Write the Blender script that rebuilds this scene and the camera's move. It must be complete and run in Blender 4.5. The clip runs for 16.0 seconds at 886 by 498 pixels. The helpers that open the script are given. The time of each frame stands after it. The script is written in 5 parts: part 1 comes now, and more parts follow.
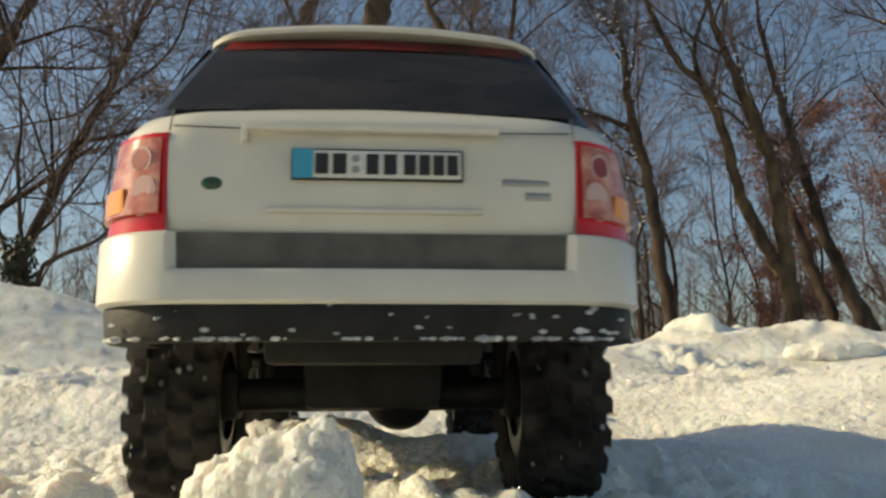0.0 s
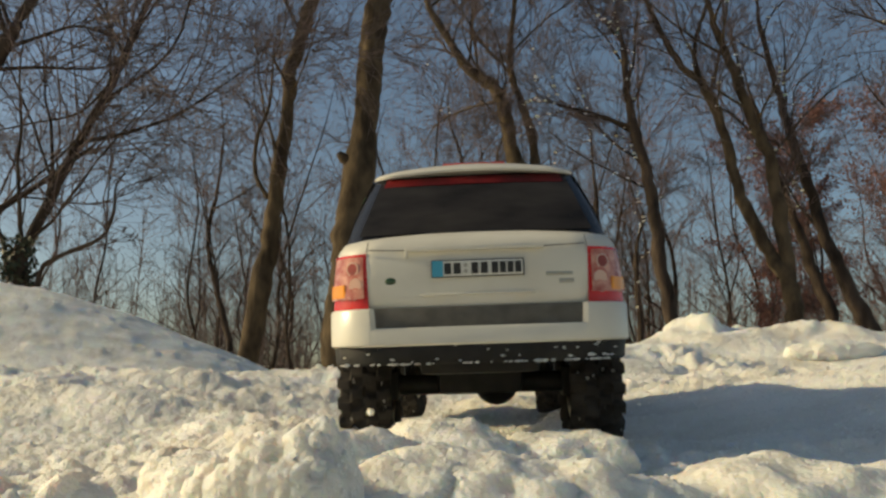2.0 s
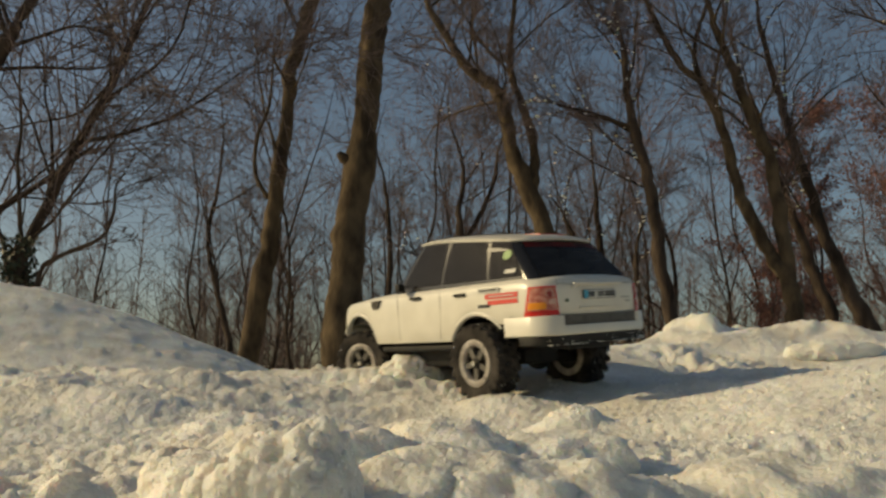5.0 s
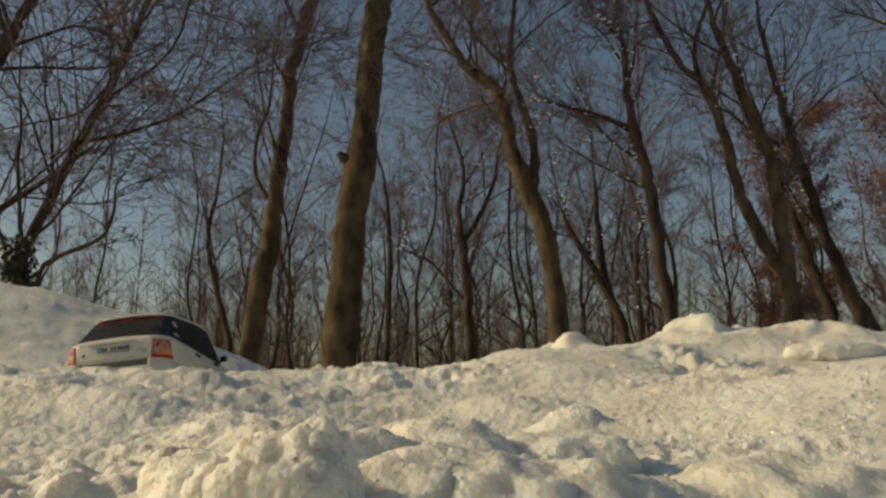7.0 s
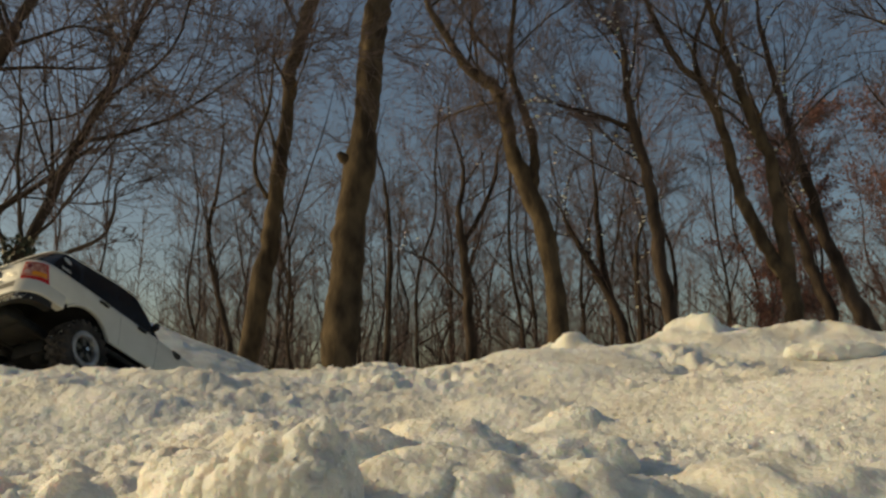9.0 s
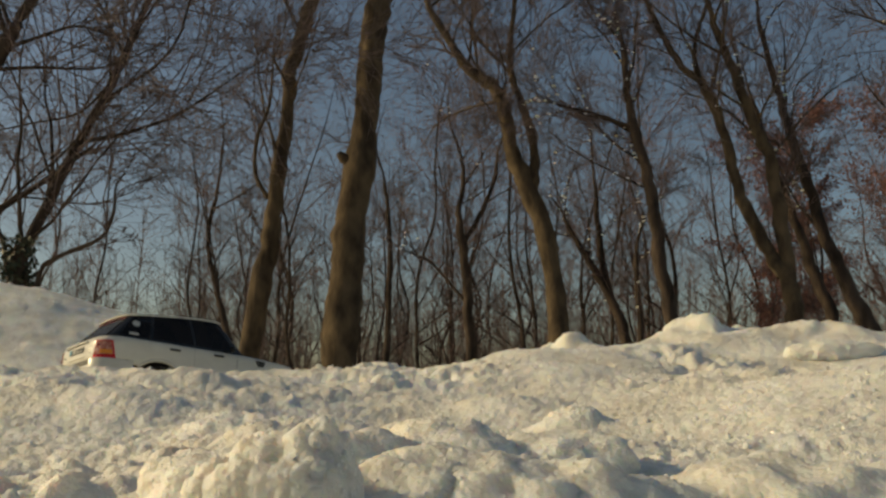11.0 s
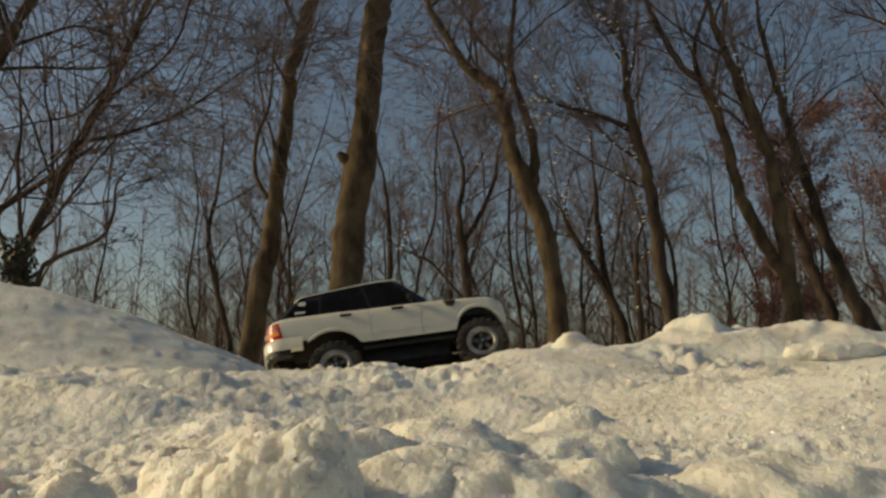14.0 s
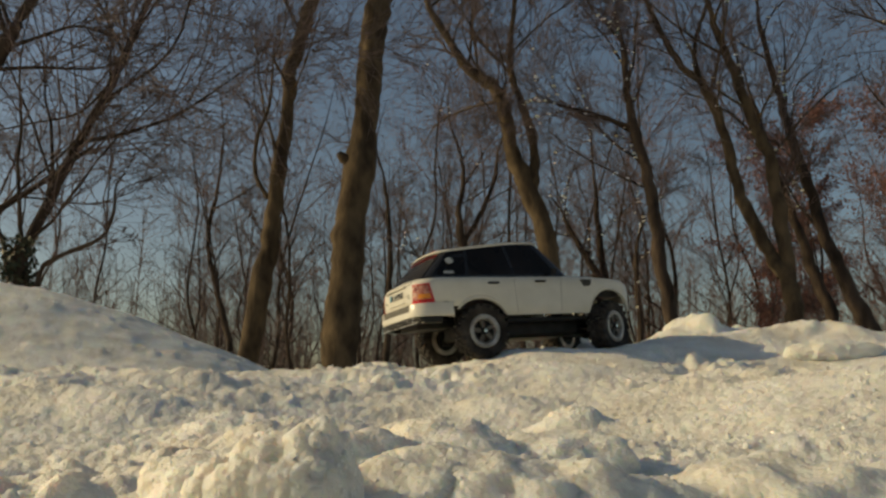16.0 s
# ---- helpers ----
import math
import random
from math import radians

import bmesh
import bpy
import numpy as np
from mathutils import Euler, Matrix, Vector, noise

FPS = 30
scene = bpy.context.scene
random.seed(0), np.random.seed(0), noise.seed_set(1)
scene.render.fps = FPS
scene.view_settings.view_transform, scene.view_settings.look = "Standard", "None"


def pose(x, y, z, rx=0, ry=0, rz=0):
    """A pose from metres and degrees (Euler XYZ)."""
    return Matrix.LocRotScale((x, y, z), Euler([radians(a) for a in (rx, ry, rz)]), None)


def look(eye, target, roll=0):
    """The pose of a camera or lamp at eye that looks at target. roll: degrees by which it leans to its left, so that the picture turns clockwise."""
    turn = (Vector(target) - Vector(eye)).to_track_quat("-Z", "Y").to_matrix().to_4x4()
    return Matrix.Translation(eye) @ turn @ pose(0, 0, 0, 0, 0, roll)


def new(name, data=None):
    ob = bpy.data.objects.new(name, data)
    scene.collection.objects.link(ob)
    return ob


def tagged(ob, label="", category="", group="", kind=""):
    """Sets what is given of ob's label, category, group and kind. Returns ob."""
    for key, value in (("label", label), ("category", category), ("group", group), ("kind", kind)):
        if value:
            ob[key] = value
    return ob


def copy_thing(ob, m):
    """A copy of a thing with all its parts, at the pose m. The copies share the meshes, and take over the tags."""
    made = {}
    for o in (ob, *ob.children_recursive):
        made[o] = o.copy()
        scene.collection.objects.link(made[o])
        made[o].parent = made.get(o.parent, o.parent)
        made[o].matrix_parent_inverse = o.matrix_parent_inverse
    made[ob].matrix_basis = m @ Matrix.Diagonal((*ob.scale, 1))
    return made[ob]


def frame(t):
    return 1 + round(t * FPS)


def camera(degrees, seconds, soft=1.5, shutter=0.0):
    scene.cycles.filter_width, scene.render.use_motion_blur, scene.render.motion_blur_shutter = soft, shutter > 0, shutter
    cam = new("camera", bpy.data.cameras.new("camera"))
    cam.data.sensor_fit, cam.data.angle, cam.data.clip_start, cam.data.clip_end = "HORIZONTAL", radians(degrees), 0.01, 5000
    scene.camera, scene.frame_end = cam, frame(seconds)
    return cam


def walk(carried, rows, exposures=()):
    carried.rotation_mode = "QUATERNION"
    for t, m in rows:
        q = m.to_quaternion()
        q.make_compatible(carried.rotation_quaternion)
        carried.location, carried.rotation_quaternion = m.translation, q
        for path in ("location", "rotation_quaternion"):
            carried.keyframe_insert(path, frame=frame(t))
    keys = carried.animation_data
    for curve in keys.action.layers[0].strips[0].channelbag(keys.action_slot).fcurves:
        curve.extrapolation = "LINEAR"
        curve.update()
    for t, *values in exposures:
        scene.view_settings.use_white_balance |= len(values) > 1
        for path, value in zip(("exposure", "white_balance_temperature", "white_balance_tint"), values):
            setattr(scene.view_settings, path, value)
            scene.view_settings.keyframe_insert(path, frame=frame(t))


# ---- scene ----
# ---------------------------------------------------------------- camera
EYE = (0.0, 0.0, 0.055)
cam = camera(58.5, 16.0, soft=2.6, shutter=0.25)
still = pose(*EYE, 100.0, 0, 0)
walk(cam, [(0.0, still), (16.0, still)],
     [(0.0, 0.74, 7700, 6), (0.5, 0.56, 7700, 6), (1.0, 0.46, 7750, 6), (1.5, 0.46, 7900, 6), (2.7, 0.46, 8250, 7), (3.3, 0.38, 8400, 7), (4.0, 0.14, 8600, 8), (7.0, 0.07, 8700, 8), (16.0, 0.07, 8700, 8)])

# ---------------------------------------------------------------- light
SUN_TO = Vector((-0.89, 0.04, 0.42)).normalized()
world = bpy.data.worlds.new("winter_sky")
scene.world = world
world.use_nodes = True
wn = world.node_tree.nodes
sky = wn.new("ShaderNodeTexSky")
sky.sky_type = "NISHITA"
sky.sun_disc = False
sky.sun_elevation = math.asin(SUN_TO.z)
sky.sun_rotation = math.atan2(SUN_TO.x, SUN_TO.y)
sky.air_density, sky.dust_density, sky.ozone_density = 1.0, 1.2, 3.2
world.node_tree.links.new(sky.outputs[0], wn["Background"].inputs[0])
wn["Background"].inputs[1].default_value = 0.072
sun_data = bpy.data.lights.new("sun", "SUN")
sun_data.energy, sun_data.angle, sun_data.color = 2.7, radians(0.6), (1.0, 0.885, 0.63)
sun = new("sun", sun_data)
sun.matrix_world = look(SUN_TO * 30, (0, 0, 0))


# ---------------------------------------------------------------- materials
def material(name, color, rough=0.5, metal=0.0, spec=0.5):
    m = bpy.data.materials.new(name)
    m.use_nodes = True
    b = m.node_tree.nodes["Principled BSDF"]
    b.inputs["Base Color"].default_value = (*color, 1)
    b.inputs["Roughness"].default_value = rough
    b.inputs["Metallic"].default_value = metal
    b.inputs["Specular IOR Level"].default_value = spec
    return m


def worn(m, scale, low, high, bump=0.0, bump_scale=None, distance=0.001, coord="Object", stretch=(1, 1, 1), detail=6.0):
    """Mottle the base colour between two tones and roughen the surface, at real size."""
    nt = m.node_tree
    b = nt.nodes["Principled BSDF"]
    tc = nt.nodes.new("ShaderNodeTexCoord")
    mp = nt.nodes.new("ShaderNodeMapping")
    mp.inputs["Scale"].default_value = stretch
    nt.links.new(tc.outputs[coord], mp.inputs["Vector"])
    n = nt.nodes.new("ShaderNodeTexNoise")
    n.inputs["Scale"].default_value, n.inputs["Detail"].default_value = scale, detail
    r = nt.nodes.new("ShaderNodeValToRGB")
    r.color_ramp.elements[0].color, r.color_ramp.elements[1].color = (*low, 1), (*high, 1)
    r.color_ramp.elements[0].position, r.color_ramp.elements[1].position = 0.35, 0.68
    nt.links.new(mp.outputs[0], n.inputs["Vector"])
    nt.links.new(n.outputs["Fac"], r.inputs["Fac"])
    nt.links.new(r.outputs["Color"], b.inputs["Base Color"])
    if bump:
        n2 = nt.nodes.new("ShaderNodeTexNoise")
        n2.inputs["Scale"].default_value, n2.inputs["Detail"].default_value = bump_scale or scale * 4, 8.0
        bp = nt.nodes.new("ShaderNodeBump")
        bp.inputs["Strength"].default_value, bp.inputs["Distance"].default_value = bump, distance
        nt.links.new(mp.outputs[0], n2.inputs["Vector"])
        nt.links.new(n2.outputs["Fac"], bp.inputs["Height"])
        nt.links.new(bp.outputs[0], b.inputs["Normal"])
    return m


def snow_material(name, size, weight, depth):
    """Granular old snow: near-white, faintly dirty, two scales of relief, ice grains that glint."""
    m = material(name, (0.86, 0.86, 0.86), 0.55)
    nt = m.node_tree
    b = nt.nodes["Principled BSDF"]
    b.inputs["Subsurface Weight"].default_value = weight
    b.inputs["Subsurface Radius"].default_value = (0.014, 0.011, 0.008)
    b.inputs["Subsurface Scale"].default_value = depth
    tc = nt.nodes.new("ShaderNodeTexCoord")
    grain = nt.nodes.new("ShaderNodeTexNoise")
    grain.inputs["Scale"].default_value, grain.inputs["Detail"].default_value = 240 * size, 10.0
    lump = nt.nodes.new("ShaderNodeTexNoise")
    lump.inputs["Scale"].default_value, lump.inputs["Detail"].default_value = 48 * size, 8.0
    dirt = nt.nodes.new("ShaderNodeTexNoise")
    dirt.inputs["Scale"].default_value, dirt.inputs["Detail"].default_value = 9 * size, 8.0
    for n in (grain, lump, dirt):
        nt.links.new(tc.outputs["Object"], n.inputs["Vector"])
    ramp = nt.nodes.new("ShaderNodeValToRGB")
    ramp.color_ramp.elements[0].color, ramp.color_ramp.elements[1].color = (0.66, 0.63, 0.56, 1), (0.88, 0.865, 0.80, 1)
    ramp.color_ramp.elements[0].position, ramp.color_ramp.elements[1].position = 0.32, 0.6
    nt.links.new(dirt.outputs["Fac"], ramp.inputs["Fac"])
    nt.links.new(ramp.outputs["Color"], b.inputs["Base Color"])
    b1, b2 = nt.nodes.new("ShaderNodeBump"), nt.nodes.new("ShaderNodeBump")
    b1.inputs["Strength"].default_value, b1.inputs["Distance"].default_value = 0.8, 0.005 / size
    b2.inputs["Strength"].default_value, b2.inputs["Distance"].default_value = 0.8, 0.0030 / size
    nt.links.new(lump.outputs["Fac"], b1.inputs["Height"])
    cell = nt.nodes.new("ShaderNodeTexVoronoi")
    cell.inputs["Scale"].default_value = 420 * size
    mix = nt.nodes.new("ShaderNodeMath")
    mix.operation = "MULTIPLY_ADD"
    mix.inputs[1].default_value = -0.28
    nt.links.new(tc.outputs["Object"], cell.inputs["Vector"])
    nt.links.new(cell.outputs["Distance"], mix.inputs[0])
    nt.links.new(grain.outputs["Fac"], mix.inputs[2])
    nt.links.new(mix.outputs[0], b2.inputs["Height"])
    nt.links.new(b1.outputs[0], b2.inputs["Normal"])
    nt.links.new(b2.outputs[0], b.inputs["Normal"])
    return m


SNOW = snow_material("old_snow", 1.0, 0.8, 0.7)
SNOW_LOOSE = snow_material("loose_translucent_snow", 1.0, 0.9, 0.8)
SNOW_GRAIN = worn(material("snow_grain", (0.88, 0.865, 0.81), 0.5), 60, (0.84, 0.825, 0.77), (0.92, 0.905, 0.85))
grain_bsdf = SNOW_GRAIN.node_tree.nodes["Principled BSDF"]
grain_bsdf.inputs["Subsurface Weight"].default_value = 0.3
grain_bsdf.inputs["Subsurface Radius"].default_value = (0.014, 0.011, 0.008)
grain_bsdf.inputs["Subsurface Scale"].default_value = 0.1
BARK = worn(material("beech_bark", (0.08, 0.06, 0.04), 0.95, 0, 0.2), 4.0, (0.032, 0.023, 0.016), (0.120, 0.088, 0.056), 0.7, 7, 0.035, stretch=(1, 1, 0.45))
BARK_DARK = worn(material("dark_bark", (0.04, 0.03, 0.025), 0.95, 0, 0.2), 4.0, (0.020, 0.015, 0.013), (0.080, 0.058, 0.045), 0.8, 14, 0.035, stretch=(1, 1, 0.35))
TWIG = worn(material("twig_bark", (0.07, 0.05, 0.04), 0.85), 1.5, (0.048, 0.034, 0.034), (0.150, 0.106, 0.102))
TWIG_RED = worn(material("red_twig_bark", (0.10, 0.05, 0.04), 0.85), 1.5, (0.075, 0.044, 0.042), (0.200, 0.118, 0.108))


# ---------------------------------------------------------------- mesh helpers
def mesh_object(name, verts, faces, mat, parent=None, smooth=True, sharp=None):
    me = bpy.data.meshes.new(name)
    me.from_pydata(verts, [], faces)
    me.materials.append(mat)
    if smooth:
        me.polygons.foreach_set("use_smooth", [True] * len(me.polygons))
        if sharp:
            me.set_sharp_from_angle(angle=radians(sharp))
    ob = new(name, me)
    ob.parent = parent
    return ob


def part(name, bm, mat, parent, label="", smooth=35):
    """Link a bmesh as one mesh object under a thing or a part."""
    me = bpy.data.meshes.new(name)
    bmesh.ops.recalc_face_normals(bm, faces=bm.faces)
    bm.to_mesh(me)
    bm.free()
    me.materials.append(mat)
    me.polygons.foreach_set("use_smooth", [True] * len(me.polygons))
    me.set_sharp_from_angle(angle=radians(smooth))
    ob = new(name, me)
    ob.parent = parent
    if label:
        ob["label"] = label
    return ob


def empty(name, m=None):
    ob = new(name)
    ob.empty_display_size = 0.05
    if m:
        ob.matrix_basis = m
    return ob


# ---------------------------------------------------------------- ground
def lattice(ix, iy, seed):
    n = (ix.astype(np.int64) * 374761393 + iy.astype(np.int64) * 668265263 + seed * 1442695) & 0x7FFFFFFF
    n = ((n ^ (n >> 13)) * 1274126177) & 0x7FFFFFFF
    return ((n ^ (n >> 16)) & 0xFFFF) / 65535.0


def value_noise(x, y, seed):
    ix, iy = np.floor(x), np.floor(y)
    fx, fy = x - ix, y - iy
    fx, fy = fx * fx * fx * (fx * (fx * 6 - 15) + 10), fy * fy * fy * (fy * (fy * 6 - 15) + 10)
    a, b = lattice(ix, iy, seed), lattice(ix + 1, iy, seed)
    c, d = lattice(ix, iy + 1, seed), lattice(ix + 1, iy + 1, seed)
    return (a + (b - a) * fx) * (1 - fy) + (c + (d - c) * fx) * fy - 0.5


def turned(x, y, s, seed):
    ca, sa = math.cos(seed * 1.7), math.sin(seed * 1.7)
    return value_noise((x * ca - y * sa) / s + seed * 7.3, (x * sa + y * ca) / s - seed * 3.1, seed)


def clumps(x, y, s, seed, share):
    """Scattered rounded lumps, one at most in each cell of the given size."""
    x, y = x / s, y / s
    ix, iy = np.floor(x), np.floor(y)
    best = np.zeros(np.broadcast(x, y).shape)
    for dx in (-1, 0, 1):
        for dy in (-1, 0, 1):
            cx, cy = ix + dx, iy + dy
            px, py = cx + lattice(cx, cy, seed), cy + lattice(cx, cy, seed + 1)
            r = 0.35 + 0.45 * lattice(cx, cy, seed + 2)
            tall = np.where(lattice(cx, cy, seed + 3) < share, 0.4 + 0.6 * lattice(cx, cy, seed + 4), 0)
            d2 = ((x - px) ** 2 + ((y - py) * 1.25) ** 2) / (r * r)
            best = np.maximum(best, tall * np.clip(1 - d2, 0, 1) ** 0.6)
    return best


# broad swells of the snow, row by row into the distance
SWELL_X = (-1.0, -0.6, -0.2, 0.2, 0.6, 1.0)
SWELLS = (
    (0.45, (-0.045, -0.056, 0.008, 0.014, -0.017, -0.010)),
    (0.90, (0.011, 0.065, 0.007, -0.024, 0.103, 0.028)),
    (1.30, (0.064, 0.009, 0.050, 0.075, -0.060, 0.094)),
    (1.70, (-0.012, -0.078, -0.016, 0.059, 0.145, 0.048)),
    (2.10, (0.031, 0.019, 0.072, -0.071, 0.028, 0.005)),
)
# heaped lumps: x, y, radius along x, radius along y, height
HEAPS = (
    (0.255, 1.74, 0.060, 0.07, 0.045),
    (0.300, 1.70, 0.060, 0.06, 0.018),
    (0.545, 1.74, 0.080, 0.08, 0.042),
    (0.700, 1.70, 0.110, 0.08, 0.016),
    (0.860, 1.66, 0.090, 0.08, 0.030),
    (-0.035, 1.30, 0.070, 0.05, 0.020),
    (0.100, 1.42, 0.050, 0.05, 0.010),
    (0.640, 1.25, 0.100, 0.05, 0.016),
    (0.125, 0.78, 0.035, 0.03, 0.018),
    (-0.020, 0.83, 0.060, 0.04, 0.012),
    (0.080, 0.95, 0.060, 0.03, 0.012),
    (-0.420, 0.62, 0.060, 0.05, 0.007),
    (-0.330, 0.80, 0.060, 0.04, 0.007),
    (-0.190, 0.72, 0.050, 0.04, 0.012),
    (-0.560, 1.215, 0.070, 0.05, 0.018),
    (0.020, 0.600, 0.170, 0.10, 0.010),
    (-0.105, 0.630, 0.050, 0.12, 0.014),
)


def height(x, y):
    x, y = np.asarray(x, float), np.asarray(y, float)
    z = np.zeros(np.broadcast(x, y).shape)
    for cy, row in SWELLS:
        for cx, amp in zip(SWELL_X, row):
            z = z + amp * np.exp(-((x - cx) ** 2 + (y - cy) ** 2) / (2 * 0.26 ** 2))
    for cx, cy, rx, ry, h in HEAPS:
        d = np.sqrt(((x - cx) / rx) ** 2 + ((y - cy) / ry) ** 2) + 0.5 * turned(x, y, 0.04, 31)
        z = z + h * (1 / (1 + np.exp((d - 0.9) * 5)))
    # snow bank beyond the dip
    u = -0.95 - x
    rise = 0.135 + 0.43 * (u - 0.22 * np.logaddexp(0, (u - 1.2) / 0.22)) + 0.012 * turned(x, y, 0.5, 4)
    rise = np.where(rise > 0, rise, 0.2 * rise)
    z = z + np.maximum(rise, -0.05) * np.exp(-(((y - 4.3) / 1.05) ** 2)) * (1 / (1 + np.exp((x + 0.4) * 6)))
    # crust and clods
    near = np.exp(-(np.maximum(np.hypot(x, y) - 1.9, 0) / 0.8) ** 2)
    patch = np.clip(0.55 + 1.7 * turned(x, y, 0.26, 9) - 0.35 * np.clip(x, -1, 1), 0.15, 1.2)
    warp_x, warp_y = x + 0.03 * turned(x, y, 0.05, 21) + 0.012 * turned(x, y, 0.016, 23), y + 0.03 * turned(x, y, 0.05, 22) + 0.012 * turned(x, y, 0.016, 24)
    ahead = np.exp(-(np.maximum(np.abs(np.degrees(np.arctan2(x, y))) - 34, 0) / 5) ** 2)
    patch = patch * (0.12 + 0.88 * ahead)
    z = z + near * (0.022 * turned(x, y, 0.2, 1) + 0.010 * (0.3 + 0.7 * ahead) * turned(x, y, 0.08, 2)
                    + 0.013 * patch * clumps(warp_x, warp_y, 0.12, 41, 0.5) + 0.010 * patch * clumps(warp_x, warp_y, 0.055, 42, 0.6)
                    + 0.0085 * patch * clumps(warp_x, warp_y, 0.026, 43, 0.65) + 0.0045 * patch * clumps(warp_x, warp_y, 0.013, 44, 0.6) - 0.0128 * patch
                    + 0.0085 * ahead * patch * np.tanh(7 * turned(warp_x * 0.35, warp_y, 0.05, 12))
                    + 0.0062 * patch * turned(x, y, 0.012, 5) + 0.0030 * ahead * turned(x, y, 0.005, 6))
    z = z + (1 - near) * (0.03 * turned(x, y, 1.1, 7) + 0.014 * turned(x, y, 0.3, 8) + 0.007 * turned(x, y, 0.1, 10) + 0.009 * clumps(x, y, 0.06, 45, 0.3))
    # trodden hollow in which the camera stands
    return z - 0.02 * np.exp(-(x * x + y * y) / (2 * 0.12 ** 2))


def build_ground():
    az = np.concatenate([np.linspace(-180, -33, 100)[:-1], np.linspace(-33, 33, 370), np.linspace(33, 180, 100)[1:]])
    rad = np.concatenate([[0.02, 0.05, 0.08], np.geomspace(0.11, 2.3, 420), np.geomspace(2.32, 6.5, 90), np.geomspace(6.8, 900, 40)])
    a, r = np.meshgrid(np.radians(az), rad)
    x, y = r * np.sin(a), r * np.cos(a)
    z = height(x, y)
    na, nr = len(az), len(rad)
    me = bpy.data.meshes.new("ground")
    i = (np.arange(nr - 1)[:, None] * na + np.arange(na - 1)[None, :]).ravel()
    quads = np.stack([i, i + na, i + na + 1, i + 1], 1)
    me.vertices.add(na * nr)
    me.vertices.foreach_set("co", np.stack([x, y, z], -1).astype(np.float32).ravel())
    me.loops.add(quads.size)
    me.polygons.add(len(quads))
    me.loops.foreach_set("vertex_index", quads.astype(np.int32).ravel())
    me.polygons.foreach_set("loop_start", np.arange(0, quads.size, 4, dtype=np.int32))
    me.polygons.foreach_set("use_smooth", np.ones(len(quads), dtype=bool))
    me.update(calc_edges=True)
    me.validate()
    me.materials.append(SNOW)
    tagged(new("ground", me), "lumpy trodden old snow with a dip and a bank", "snow", kind="structure")


build_ground()


def clod(name, centre, size, seed, detail=4, rough=0.35, square=2.0):
    """A broken lump of snow, rounded and grainy."""
    bm = bmesh.new()
    bmesh.ops.create_icosphere(bm, subdivisions=detail, radius=1)
    off = Vector((seed * 3.7, seed * 1.3, seed * 2.1))
    for v in bm.verts:
        p = v.co.normalized()
        p = p / (abs(p.x) ** square + abs(p.y) ** square + abs(p.z) ** square) ** (1 / square)
        q = Vector((p.x * size[0], p.y * size[1], p.z * size[2]))
        g = q / max(size) + off
        k = rough * (0.42 * noise.noise(g * 1.5) + 0.25 * noise.noise(g * 3.7) + 0.15 * noise.noise(g * 8))
        if detail > 4:
            # crumbly: packed lumps of a few sizes, round on top with pits between
            w = g + 0.05 * noise.noise_vector(g * 9)
            k += 0.03 * (0.45 - noise.voronoi(w * 3.2)[0][0]) + 0.035 * (0.4 - noise.voronoi(w * 7.5)[0][0]) + 0.04 * (0.4 - noise.voronoi(w * 16)[0][0])
        v.co = q * (1 + k)
    me = bpy.data.meshes.new(name)
    bm.to_mesh(me)
    bm.free()
    me.materials.append(SNOW_LOOSE)
    me.polygons.foreach_set("use_smooth", [True] * len(me.polygons))
    ob = new(name, me)
    ob.location = centre
    return tagged(ob, "rounded broken clod of grainy white snow", "snow clod", "loose snow clods")


for k, (cx, cy, cz, sx, sy, sz) in enumerate((
        (-0.045, 0.229, -0.002, 0.023, 0.024, 0.045),
        (-0.059, 0.230, -0.003, 0.014, 0.021, 0.042),
        (-0.035, 0.222, -0.001, 0.012, 0.018, 0.050),
        (-0.025, 0.214, -0.012, 0.009, 0.014, 0.034),
        (0.128, 0.800, 0.012, 0.032, 0.026, 0.026),
        (0.255, 1.760, 0.116, 0.050, 0.040, 0.036),
        (0.550, 1.760, 0.162, 0.062, 0.050, 0.045),
        (0.705, 1.430, 0.118, 0.095, 0.040, 0.024),
)):
    clod("snow_clod", (cx, cy, cz), (sx, sy, sz), k + 1, 6 if k < 4 else 5, 0.36, 2.8 if k < 4 else 2.2)


OCTA = np.array(((1, 0, 0), (-1, 0, 0), (0, 1, 0), (0, -1, 0), (0, 0, 1), (0, 0, -1)), float)
OCTA_FACES = np.array(((0, 2, 4), (2, 1, 4), (1, 3, 4), (3, 0, 4), (2, 0, 5), (1, 2, 5), (3, 1, 5), (0, 3, 5)))


def grains(name, at, size, mat, rng, smooth, parent=None):
    """Many small irregular grains, each turned and shaped a little differently."""
    n = len(at)
    shape = OCTA[None] * rng.uniform(0.6, 1.3, (n, 6, 1)) + rng.uniform(-0.25, 0.25, (n, 6, 3))
    a, b = rng.uniform(0, 6.283, n), rng.uniform(0, 6.283, n)
    ca, sa, cb, sb = np.cos(a)[:, None], np.sin(a)[:, None], np.cos(b)[:, None], np.sin(b)[:, None]
    x, y, z = shape[..., 0], shape[..., 1], shape[..., 2]
    x, y = x * ca - y * sa, x * sa + y * ca
    y, z = y * cb - z * sb, y * sb + z * cb
    verts = (np.stack([x, y, z], -1) * size[:, None, None] + at[:, None, :]).reshape(-1, 3)
    faces = (OCTA_FACES[None] + 6 * np.arange(n)[:, None, None]).reshape(-1, 3)
    return mesh_object(name, verts.tolist(), faces.tolist(), mat, parent, smooth=smooth)


